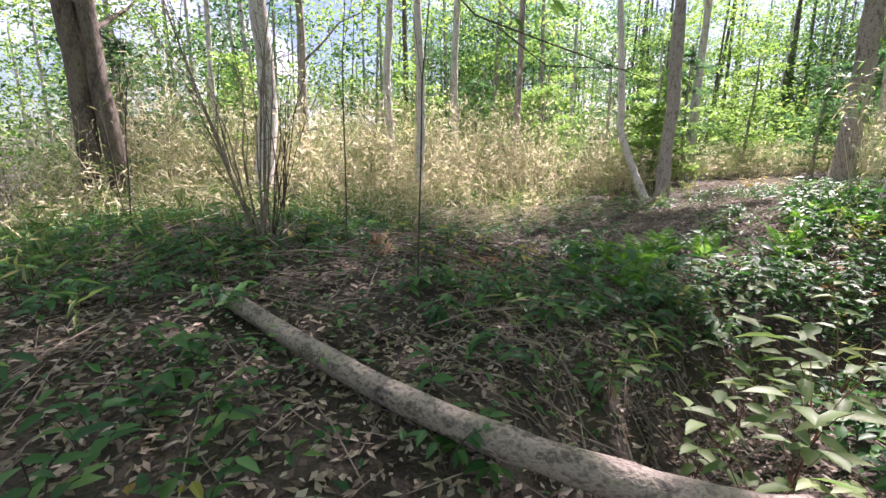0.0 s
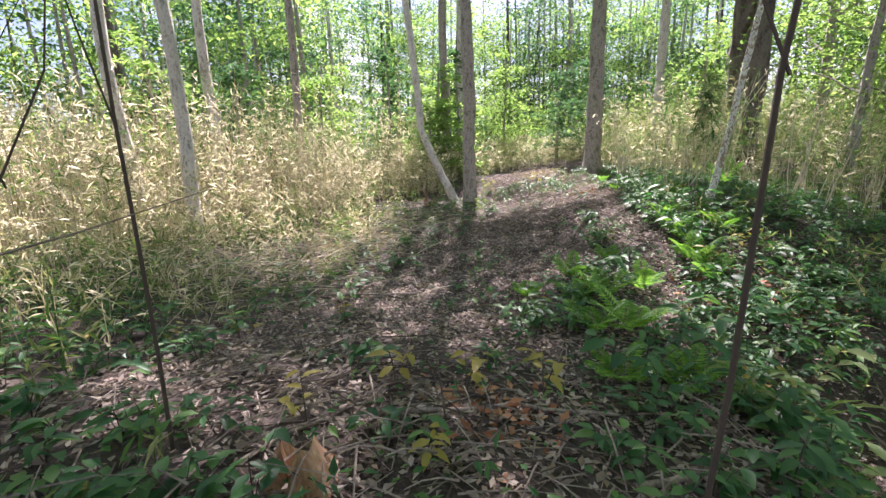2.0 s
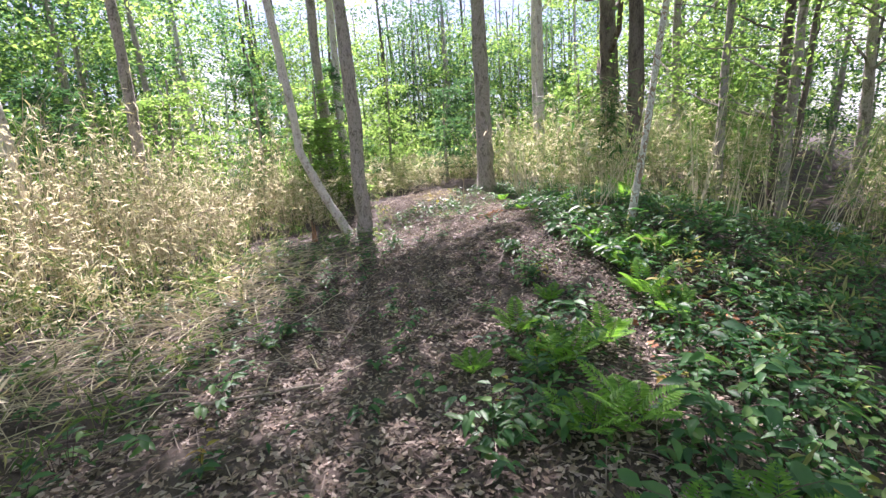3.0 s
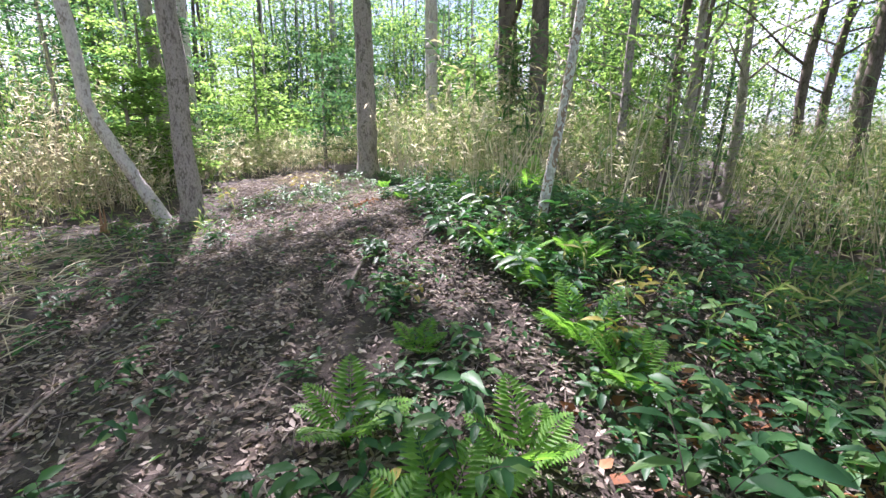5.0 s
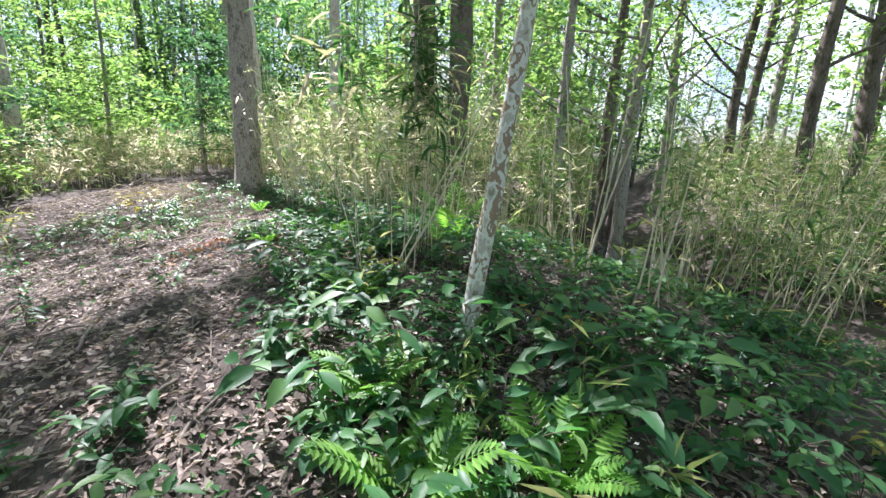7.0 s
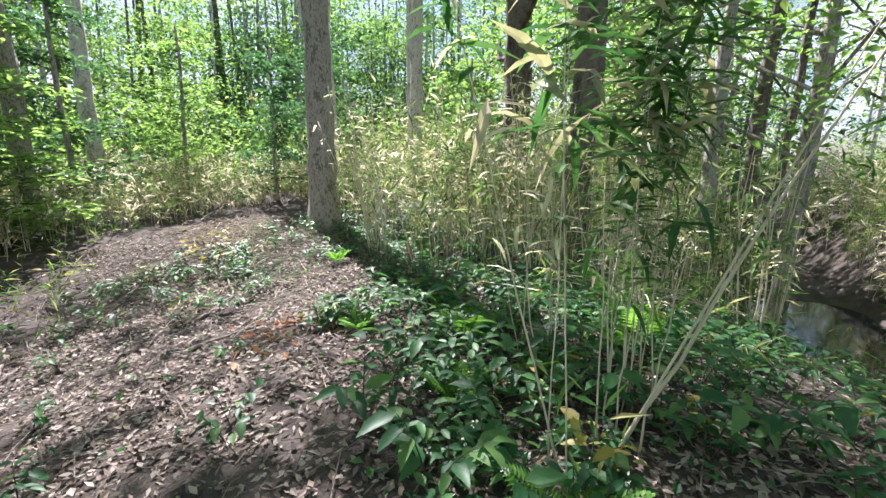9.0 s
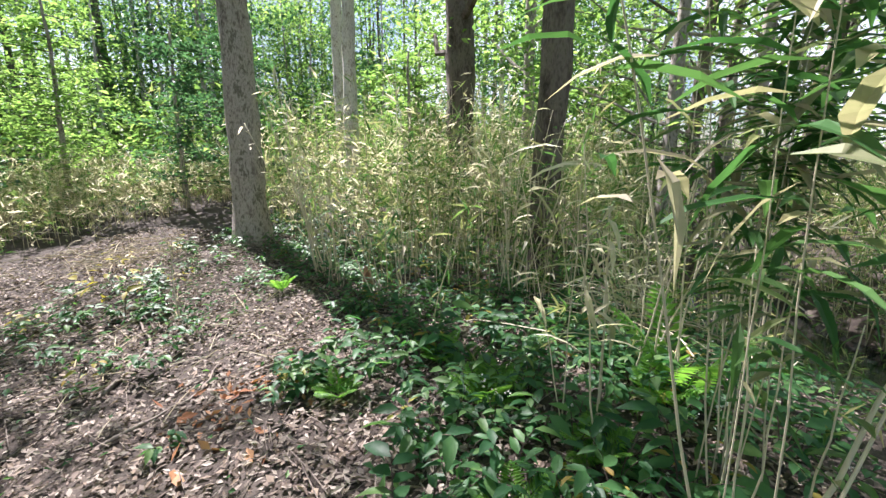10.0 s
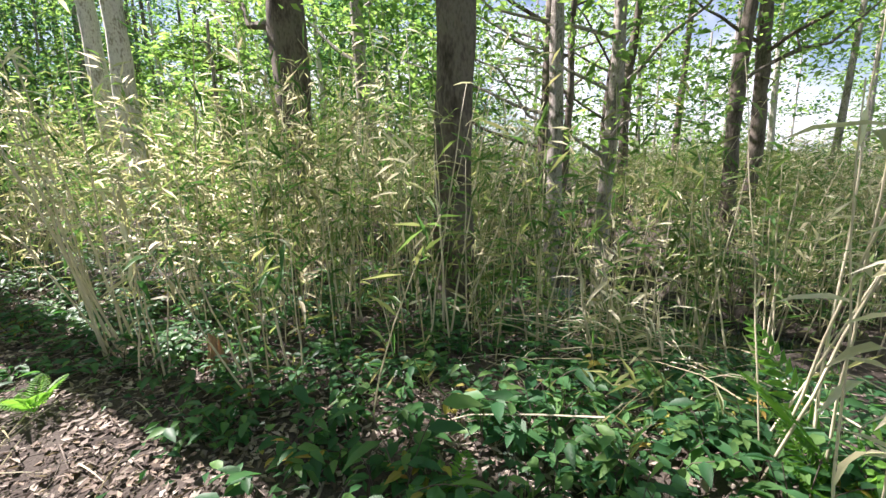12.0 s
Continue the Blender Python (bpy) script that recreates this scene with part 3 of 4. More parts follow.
for k, leafy, word in ((0, STRAW_LEAF, "pale straw"), (1, BAMBOO_LEAF, "green"), (2, STRAW_LEAF, "pale straw")):
    stems, blades = cane_set(north[k::3], rise[k::3], 15, 0.24, 0.008, leaf_len=0.16, top=0.95)
    stuff("straw_canes", stems, CANE, "thin straw-coloured canes of a sunlit thicket", "bamboo")
    stuff("straw_leaves", blades, leafy, f"{word} blades of the sunlit thicket", "bamboo")

# bent, dry grass in front of it
p = scatter(3400, -8, 6.0, 6.3, 12.5)
line = 10.4 + 0.36 * np.clip(p[:, 0], -6, 8) + 1.1 * np.clip((p[:, 0] - 2) / 2, 0, 1) + 0.5 * np.sin(p[:, 0] * 1.3)
near = line - p[:, 1]
p = p[(near > -0.3) & (near < np.where(p[:, 0] < 0.5, 3.4, 1.5)) & (trail_offset(p[:, 0], p[:, 1]) < -2.0) & (rng.uniform(size=len(p)) < 0.15 + 0.75 * patchy(p, 0.8, 8.0))]
for k, leafy, word in ((0, STRAW_LEAF, "bleached"), (1, BAMBOO_LEAF, "greenish")):
    stems, blades = cane_set(p[k::2], 0.62, 9, 0.75, 0.005, leaf_len=0.13, top=0.95)
    stuff("dry_grass", join(stems, blades), leafy, f"bent {word} dry grass in front of the thicket", "grass")

# a lower straw thicket beyond the trail's end
p = scatter(3200, 8.5, 20, 15.4, 22)
off = trail_offset(p[:, 0], p[:, 1])
p = p[(np.abs(off) > 1.3) & (rng.uniform(size=len(p)) < 0.3 + 0.7 * patchy(p, 1.3, 1.0))]
for k, leafy, word in ((0, BAMBOO_LEAF, "green"), (1, STRAW_LEAF, "straw-coloured")):
    stems, blades = cane_set(p[k::2], 1.15, 16, 0.2, 0.007, leaf_len=0.16, top=0.9)
    stuff("bamboo_canes", stems, CANE, "low dry canes beyond the end of the trail", "bamboo")
    stuff("bamboo_leaves", blades, leafy, f"low {word} blades beyond the end of the trail", "bamboo")

# low grass-like sprouts everywhere off the trail
p = scatter(2600, -6, 14, 2, 17)
off = trail_offset(p[:, 0], p[:, 1])
keep = (np.abs(off) > 1.9) & clear_of_walk(p, 0.7) & (rng.uniform(size=len(p)) < patchy(p, 0.8, 1.0))
stems, blades = cane_set(p[keep], 0.45, 12, 0.3, 0.003, 0.15, 0.9)
stuff("sprouts", join(stems, blades), BAMBOO_LEAF, "short grassy bamboo sprouts on the forest floor", "grass")


def bamboo_clump(x, y, canes, tall, label, leaves=30, lean=None, leafy=BAMBOO_LEAF, leaf_len=0.2, thick=0.009, spread=0.09, low=0.45):
    root = tagged(new("bamboo_clump"), label, "bamboo", "bamboo clumps")
    root.location = (x, y, ground_at(x, y))
    off = np.array(root.location)
    blades = []
    for _ in range(canes):
        bx, by = x + rng.normal() * spread, y + rng.normal() * spread
        h = tall * rng.uniform(0.75, 1.1)
        l = (lean if lean else (0, 0))
        l = (l[0] + rng.normal() * 0.12, l[1] + rng.normal() * 0.12)
        u = np.linspace(0, 1, 9)
        wob = rng.normal(size=(9, 2)) * 0.006
        path = np.stack([bx + l[0] * h * u + wob[:, 0], by + l[1] * h * u + wob[:, 1], ground_at(bx, by) - 0.05 + h * u - 0.08 * h * u**3 * math.hypot(*l)], 1)
        r = thick * rng.uniform(0.7, 1.2) * (1 - 0.65 * u)
        part("cane", (lambda s: (s[0] - off, s[1]))(tubes(path[None], r[None], 6)), CANE, root, smooth=True)
        s = rng.uniform(low, 1.0, leaves)
        k = np.clip((s * 8).astype(int), 0, 7)
        pt = path[k] + (path[k + 1] - path[k]) * (s * 8 - k)[:, None] + rng.normal(size=(leaves, 3)) * 0.05
        L = leaf_len * rng.uniform(0.55, 1.25, leaves)
        blades.append(leaf_blades(pt, ball_ways(leaves, 0.4) + np.array([0, 0, 0.3]), ball_ways(leaves) * 0.4 + np.array([0, 0, 1.0]), L, L * 0.14, True, 0.5))
    v, f = join(*blades)
    part("foliage", (v - off, f), leafy, root, "narrow pointed leaves")
    return root


bamboo_clump(8.15, 6.5, 5, 2.4, "tall leafy bamboo clump with broad green blades beside the trail", 48, (0.0, 0.02), FRESH_BAMBOO, 0.26, 0.0045, low=0.6)
bamboo_clump(8.3, 6.35, 4, 2.2, "leafy bamboo clump with broad green blades beside the trail", 40, (0.02, 0.0), FRESH_BAMBOO, 0.24, 0.0045, low=0.5)
bamboo_clump(7.5, 6.68, 3, 2.1, "bamboo canes with drooping green and withered tan blades", 26, (0.0, 0.02), FRESH_BAMBOO, 0.27, 0.0045, spread=0.06, low=0.62)
bamboo_clump(7.75, 6.4, 2, 2.6, "two bare leaning canes beside the trail", 4, (0.20, -0.42), thick=0.009)
bamboo_clump(9.2, 6.5, 6, 2.4, "pale canes standing in a fan", 4, (0.02, -0.05), thick=0.0065, leaf_len=0.15)
bamboo_clump(11.8, 10.0, 10, 2.7, "bundle of dry tan canes at the trail's edge", 12, (0.03, 0.16), STRAW_LEAF, thick=0.011)
bamboo_clump(11.3, 9.6, 5, 1.6, "bundle of dry tan canes at the trail's edge", 14, (0.0, 0.04), STRAW_LEAF)
bamboo_clump(11.3, 7.4, 7, 2.1, "bundle of thin straight canes", 14, (0.0, 0.0))
bamboo_clump(11.9, 7.6, 6, 2.7, "tall dry canes in front of a dark trunk", 16, (0.0, 0.0), STRAW_LEAF)
bamboo_clump(10.6, 6.3, 9, 1.1, "short dead canes splayed over the leaves", 8, (-0.15, 0.30), STRAW_LEAF, spread=0.25)
bamboo_clump(10.8, 8.7, 6, 1.2, "short leafy cane bundle", 16, (0.0, 0.1), FRESH_BAMBOO)
bamboo_clump(8.3, 5.0, 4, 2.3, "leaning pale canes over the ditch bank", 14, (0.18, -0.22), thick=0.009)
bamboo_clump(8.0, 4.6, 4, 2.0, "leaning pale canes over the ditch bank", 18, (0.22, -0.16), thick=0.008)
for x, y in [(8.8, 4.2), (9.4, 3.8), (9.0, 3.3), (8.5, 3.6)]:
    bamboo_clump(x, y, 5, 1.9, "leafy bamboo leaning over the ditch bank", 30, (0.12, -0.2), spread=0.2, low=0.3, leaf_len=0.19, thick=0.007)
bamboo_clump(7.9, 6.4, 4, 1.3, "short thin canes standing in green shrubs", 10, (0.0, 0.0), thick=0.005)
bamboo_clump(8.6, 6.9, 5, 1.5, "short thin canes standing in green shrubs", 12, (0.0, 0.05), STRAW_LEAF, thick=0.005)
for x, y in [(10.6, 5.4), (11.0, 6.0), (10.2, 5.3), (11.8, 8.8), (12.2, 9.6), (12.6, 10.6), (11.0, 6.6), (9.2, 4.2), (11.6, 8.2)]:
    bamboo_clump(x + 0.1, y, 5, 1.7, "clump of bamboo grass with dry canes and green tips", 22)


# clumps added on the far bank to keep sun out of the ditch
for x, y, tall in [(12.0, 1.5, 1.9), (11.2, 0.4, 2.1), (12.7, 2.1, 1.8), (10.7, -0.6, 2.0), (11.6, 0.9, 2.2), (12.9, 1.4, 2.3), (11.9, 0.0, 2.1), (13.6, 2.1, 1.9), (12.2, 0.6, 2.4)]:
    bamboo_clump(x, y, 7, tall, "arching bamboo added to keep the ditch in shade", 34, (-0.16, 0.08), spread=0.3, low=0.15, leaf_len=0.18)


# ---- ferns ----
rng = np.random.default_rng(24)


def fern(x, y, size, fronds=8, label="bright green fern with feathered fronds on the forest floor", up=1.05):
    root = tagged(new("fern"), label, "fern", "ferns")
    root.location = (x, y, ground_at(x, y) - 0.01)
    for i in range(fronds):
        az = 2 * math.pi * (i + rng.uniform(-0.3, 0.3)) / fronds
        out = np.array([math.cos(az), math.sin(az), 0])
        L = size * rng.uniform(0.75, 1.1)
        lift = up * rng.uniform(0.7, 1.15)
        k = 17
        s = np.linspace(0.0, 1, k)
        rib = out * (s * L * 0.68)[:, None] + np.array([0, 0, 1]) * (L * (lift * s - 0.42 * s * s))[:, None]
        stem = tubes(rib[None], np.linspace(0.004, 0.001, k)[None], 3)
        t = unit(np.gradient(rib, axis=0))[3:]
        side = unit(np.cross(t, np.array([0, 0, 1.0])))
        w = L * 0.24 * np.sin(np.pi * np.clip(s[3:] * 0.86 + 0.14, 0, 1)) ** 0.8 + 0.01
        sets = []
        for sg in (1, -1):
            ways = side * sg + t * 0.45
            sets.append(leaf_blades(rib[3:], ways, np.cross(side, t), w, np.full(len(w), L / k * 1.05), False, 0.2, 0.1))
        part("frond", join(stem, *sets), FERN_GREEN, root)
    return root


FERNS = [(3.5, 5.35, 0.5), (3.25, 5.5, 0.42), (3.85, 6.0, 0.45), (2.8, 4.65, 0.5), (2.6, 4.85, 0.42), (3.95, 5.15, 0.45), (5.9, 5.75, 0.5), (5.6, 5.5, 0.45), (5.0, 5.05, 0.5), (4.7, 4.75, 0.45),
         (9.0, 6.45, 0.34), (8.85, 7.5, 0.36), (9.05, 7.4, 0.32), (8.9, 8.5, 0.28), (11.1, 10.25, 0.3), (7.3, 6.6, 0.4), (6.4, 6.1, 0.42), (4.6, 6.0, 0.3), (3.0, 6.0, 0.32), (1.9, 4.2, 0.4),
         (9.4, 7.9, 0.28), (6.1, 5.2, 0.45), (8.0, 7.3, 0.3), (2.2, 3.9, 0.35), (8.4, 6.9, 0.3)]
for x, y, s in FERNS:
    fern(x, y, s)
fern(9.1, 6.3, 0.62, 4, "tall upright green fern beside the bamboo", 1.5)


# ---- broad-leaved undergrowth ----
rng = np.random.default_rng(25)


def shrub_layout(tall, leaves):
    """One plant: a few arching stems with paired leaves. Returns the stems and the leaves' places."""
    paths, bases, ways, ups = [], [], [], []
    stems = int(rng.integers(2, 5))
    for _ in range(stems):
        az = rng.uniform(0, 2 * math.pi)
        out = np.array([math.cos(az), math.sin(az), 0]) * rng.uniform(0.2, 0.6) * tall
        u = np.linspace(0, 1, 6)[:, None]
        h = tall * rng.uniform(0.65, 1.05)
        path = out * u**1.4 + np.array([0, 0, 1]) * h * (u - 0.22 * u**3)
        paths.append(path)
        n = max(leaves // stems, 3)
        for j in range(n):
            s = 0.25 + 0.75 * (j + 1) / n
            k = min(int(s * 5), 4)
            pt = path[k] + (path[k + 1] - path[k]) * (s * 5 - k)
            a2 = az + (math.pi / 2) * (1 if j % 2 else -1) * rng.uniform(0.3, 1.0)
            bases.append(pt)
            ways.append((math.cos(a2), math.sin(a2), rng.uniform(-0.25, 0.35)))
            ups.append((rng.normal() * 0.25, rng.normal() * 0.25, 1.0))
    return np.array(paths), np.array(bases), np.array(ways), np.array(ups)


def leaf_size(n, big):
    return big * rng.uniform(0.65, 1.2, n)


def shrub(tall, leaves, big, label, mat=GREEN_LEAF_ONE):
    root = tagged(new("shrub"), label, "shrub", "broad-leaved undergrowth")
    paths, b, w, u = shrub_layout(tall, leaves)
    part("stem", tubes(paths, np.tile(np.linspace(0.004, 0.0015, 6), (len(paths), 1)), 4), TWIG, root)
    L = leaf_size(len(b), big)
    for i in range(len(b)):
        part("leaf", leaf_blades(b[i:i + 1], w[i:i + 1], u[i:i + 1], L[i], L[i] * 0.42, True), mat, root, smooth=True)
    return root


def place(root, x, y, turn, scale=1.0):
    root.matrix_basis = pose(x, y, ground_at(x, y) - 0.01, 0, 0, turn) @ Matrix.Diagonal((scale, scale, scale, 1))


SHRUB_LABEL = "low evergreen shrub with glossy pointed green leaves"
KINDS = [shrub(0.35, 12, 0.13, SHRUB_LABEL), shrub(0.45, 16, 0.14, SHRUB_LABEL), shrub(0.28, 10, 0.12, SHRUB_LABEL), shrub(0.5, 16, 0.16, SHRUB_LABEL),
         shrub(0.3, 9, 0.10, "small plant with yellow-green leaves", YELLOW_LEAF)]
sapling = shrub(0.8, 14, 0.2, "leafy yellow-green seedling beside the trail", YELLOW_LEAF)
place(sapling, 10.3, 11.75, 40)
for x, y, turn, big in [(9.7, 12.3, 10, 0.6), (10.9, 12.6, 95, 0.75), (11.6, 13.2, 200, 0.6), (9.1, 13.1, 310, 0.7), (12.4, 12.9, 150, 0.55), (11.2, 11.9, 260, 0.5)]:
    place(copy_thing(sapling, sapling.matrix_basis.copy()), x, y, turn, big)
spots = scatter(900, 1.5, 10.5, 3.2, 9.3)
off = trail_offset(spots[:, 0], spots[:, 1])
off = off + 1.25 * (patchy(spots, 0.5, 7.0) - 0.5)
spots = spots[(off > 1.15) & (off < 3.4) & clear_of_walk(spots, 0.32)]
chosen = []
for q in spots:
    if all(math.hypot(*(q - c)) > 0.27 for c in chosen):
        chosen.append(q)
chosen = [np.array(q) for q in ((6.15, 5.3), (6.5, 5.05), (6.95, 5.2), (7.2, 5.9), (5.5, 4.8))] + chosen[:105]
for i, (x, y) in enumerate(chosen):
    kind = KINDS[4] if i % 11 == 5 else KINDS[int(rng.integers(0, 4))]
    ob = kind
    if i >= 5:
        ob = copy_thing(kind, kind.matrix_basis.copy())
    place(ob if i >= 5 else KINDS[i], x, y, rng.uniform(0, 360), rng.uniform(0.75, 1.2))


for x, y in [(0.3, 4.15), (0.9, 4.6), (-0.6, 4.1), (0.6, 4.9), (1.3, 4.35), (-0.9, 4.5), (1.6, 4.7), (0.0, 4.75), (5.7, 4.6), (-0.8, 3.95), (-1.15, 3.8)]:
    place(copy_thing(KINDS[4], KINDS[4].matrix_basis.copy()), x, y, rng.uniform(0, 360), rng.uniform(0.8, 1.3))


RED_STEM = material("reddish stem", [(0.12, 0.05, 0.03), (0.26, 0.11, 0.07), (0.34, 0.17, 0.11)], 0.7, 9, 0.3, island=0.4)
LIGHT_LEAF = material("light shrub leaf", [(0.10, 0.17, 0.06), (0.16, 0.24, 0.09), (0.26, 0.32, 0.13)], 0.5, 10, 0.1, island=0.75, translucent=0.4, obj_random=True, tint=(1.35, 1.5, 1.0))
bushy = shrub(0.75, 22, 0.15, "loose shrub with reddish stems and light green leaves", LIGHT_LEAF)
for piece in bushy.children:
    if piece.name.startswith("stem"):
        piece.data.materials[0] = RED_STEM
place(bushy, 1.55, 1.5, 20)
for x, y, turn, big in [(1.95, 1.75, 130, 1.1), (1.75, 2.15, 250, 0.9), (2.35, 2.05, 80, 1.25), (1.3, 2.35, 300, 0.7), (2.5, 2.7, 10, 1.1), (3.0, 2.5, 190, 1.3), (1.75, 1.1, 60, 0.8), (2.9, 3.5, 200, 0.9)]:
    place(copy_thing(bushy, bushy.matrix_basis.copy()), x, y, turn, big)


def undergrowth(xy, tall, leaves, big, fine=False):
    sets = []
    for x, y in xy:
        t = tall * rng.uniform(0.6, 1.25)
        paths, b, w, u = shrub_layout(t, leaves)
        o = np.array([x, y, ground_at(x, y) - 0.01])
        L = leaf_size(len(b), big)
        sets.append((o, paths, b, w, u, L))
    base = np.concatenate([s[2] + s[0] for s in sets])
    L = np.concatenate([s[5] for s in sets])
    blades = leaf_blades(base, np.concatenate([s[3] for s in sets]), np.concatenate([s[4] for s in sets]), L, L * 0.42, fine)
    stems = tubes(np.concatenate([s[1][:, [0, 3, 5]] + s[0] for s in sets]), np.full((sum(len(s[1]) for s in sets), 3), 0.0025), 3)
    return stems, blades


p = scatter(12500, -6, 15.5, -2.0, 13)
off = trail_offset(p[:, 0], p[:, 1])
off = off + 1.25 * (patchy(p, 0.5, 7.0) - 0.5)
weight = np.where(off > 1.1, np.where(off < 3.6, 0.85, np.where(way_from(DITCH, p[:, 0], p[:, 1]) > 1.45, 0.6, 0.0)), np.where(off < -1.5, np.where(p[:, 0] > -0.5, 0.16, 0.4), 0.05))
weight = np.where(np.hypot(p[:, 0] - 11.6, p[:, 1] - 12.6) < 1.7, 0.4, weight)
weight = np.where((p[:, 0] > 9.2) & (p[:, 1] > 10.3), np.maximum(weight, 0.3), weight)
weight = np.where(p[:, 1] < 5.0, np.where(p[:, 0] < 2.2, 0.42, weight), weight)
p = p[(rng.uniform(size=len(p)) < weight * (0.35 + 0.65 * patchy(p, 0.9, 3.0))) & clear_of_walk(p, 0.3) & (way_from(GULLY, p[:, 0], p[:, 1]) > 0.35) & (way_from([(9.9, 4.6), (13.9, 3.7)], p[:, 0], p[:, 1]) > 0.5)]
stems, blades = undergrowth(p, 0.30, 14, 0.11, True)
stuff("undergrowth_leaves", blades, GREEN_LEAF, "dense low broad-leaved green undergrowth", "undergrowth", True)
stuff("undergrowth_stems", stems, TWIG, "thin dark stems of the undergrowth", "undergrowth")
q = p[rng.uniform(size=len(p)) < 0.05] + 0.08
stems, blades = undergrowth(q, 0.28, 9, 0.08, True)
stuff("yellow_undergrowth", blades, YELLOW_LEAF, "scattered yellow and orange-tinged leaves among the undergrowth", "undergrowth")

# tiny white flowers at the shrubs' leaf joints
spots = np.array(chosen)[rng.integers(0, len(chosen), 170)] + rng.normal(size=(170, 2)) * 0.1
c = np.stack([spots[:, 0], spots[:, 1], height(spots[:, 0], spots[:, 1]) + rng.uniform(0.15, 0.42, 170)], 1)
c = np.repeat(c, 5, 0) + rng.normal(size=(850, 3)) * 0.008
PETAL = material("white petal", [(0.55, 0.56, 0.48), (0.74, 0.75, 0.68)], 0.6, 20, 0.0, translucent=0.2, tint=(1, 1, 1))
stuff("small_flowers", leaf_blades(c, ball_ways(850), ball_ways(850), 0.016, 0.010), PETAL, "tiny white flower clusters among the shrub leaves", "flowers")

# small ground-hugging leaves between the shrubs
p = scatter(60000, -6, 12.5, 0.0, 13)
off = trail_offset(p[:, 0], p[:, 1])
dense = np.where(off > 1.2, 0.75, np.where(off < -1.6, 0.16, 0.07)) * (0.25 + 0.75 * patchy(p, 0.45, 4.0))
dense = np.where((p[:, 0] > 9.2) & (p[:, 1] > 10.3), np.maximum(dense, 0.3), dense)
dense = np.where((p[:, 1] < 5) & (p[:, 0] < 2.2), 0.45 * (0.2 + 0.8 * patchy(p, 0.5, 2.5)), dense)
p = p[(rng.uniform(size=len(p)) < dense) & (way_from(DITCH, p[:, 0], p[:, 1]) > 1.45) & (way_from(GULLY, p[:, 0], p[:, 1]) > 0.35)]
n = len(p)
L = 0.065 * rng.uniform(0.5, 1.4, n)
stuff("ground_cover", leaf_blades(np.stack([p[:, 0], p[:, 1], height(p[:, 0], p[:, 1]) + rng.uniform(0.02, 0.16, n)], 1), ball_ways(n, 0.35), ball_ways(n) * 0.5 + np.array([0, 0, 1.0]), L, L * 0.45),
      GREEN_LEAF, "small green leaves hugging the forest floor", "undergrowth")

# ---- leaf litter ----
rng = np.random.default_rng(26)


def litter(xy, size, mat, label, tilt=0.35):
    n = len(xy)
    base = np.stack([xy[:, 0], xy[:, 1], height(xy[:, 0], xy[:, 1]) + rng.uniform(0.004, 0.035, n)], 1)
    az = rng.uniform(0, 2 * math.pi, n)
    way = np.stack([np.cos(az), np.sin(az), rng.normal(size=n) * tilt * 0.6], 1)
    up = np.stack([rng.normal(size=n) * tilt, rng.normal(size=n) * tilt, np.ones(n)], 1)
    L = size * rng.uniform(0.5, 1.3, n)
    stuff("leaf_litter", leaf_blades(base, way, up, L, L * rng.uniform(0.3, 0.6, n), False, rng.uniform(-0.4, 0.4, n)[:, None], 0.12), mat, label, "leaf litter")


p = scatter(420000, -5, 14, -0.8, 15)
# leaves are laid thickest on the trail and along the camera's route
close = (np.abs(trail_offset(p[:, 0], p[:, 1])) < 2.3) | ~clear_of_walk(p[:, :2], 2.6)
p = p[rng.uniform(size=len(p)) < np.where(close, 1.0, 0.16) * np.clip(way_from(DITCH, p[:, 0], p[:, 1]) - 0.9, 0, 1) * (0.35 + 0.65 * patchy(p, 0.55, 1.5)) * (0.75 + 0.25 * patchy(p, 0.17, 4.0))]
litter(p, 0.058, DEAD_LEAF, "brown and tan dead leaves carpeting the forest floor")
p = np.concatenate([rng.normal(size=(260, 2)) * 0.33 + (4.6, 4.15), rng.normal(size=(120, 2)) * 0.3 + (8.9, 9.2), rng.normal(size=(90, 2)) * 0.2 + (0.9, 4.3)])
litter(p, 0.10, RED_LEAF, "rust-coloured dead leaves in a small drift", 0.6)


# ---- wood on the ground ----
rng = np.random.default_rng(27)


def stick(pts, r, name, label, mat=DEAD_WOOD, category="stick", sides=7, rough=0.1):
    pts = np.array(pts, float)
    u = np.linspace(0, 1, len(pts))
    fine = np.linspace(0, 1, 12)
    path = np.stack([np.interp(fine, u, pts[:, i]) for i in range(3)], 1)
    path[1:-1] += rng.normal(size=(10, 3)) * r * 0.5
    rad = r * (1 - 0.45 * fine) * (1 + rng.normal(size=12) * rough)
    v, f = tubes(path[None], rad[None], sides)
    o = path[0]
    ob = new(name, mesh_of(name, v - o, f, mat, True))
    ob.location = o
    return tagged(ob, label, category, "fallen sticks" if category == "stick" else "")


def resting(x, y, lift=0.02):
    return (x, y, ground_at(x, y) + lift)


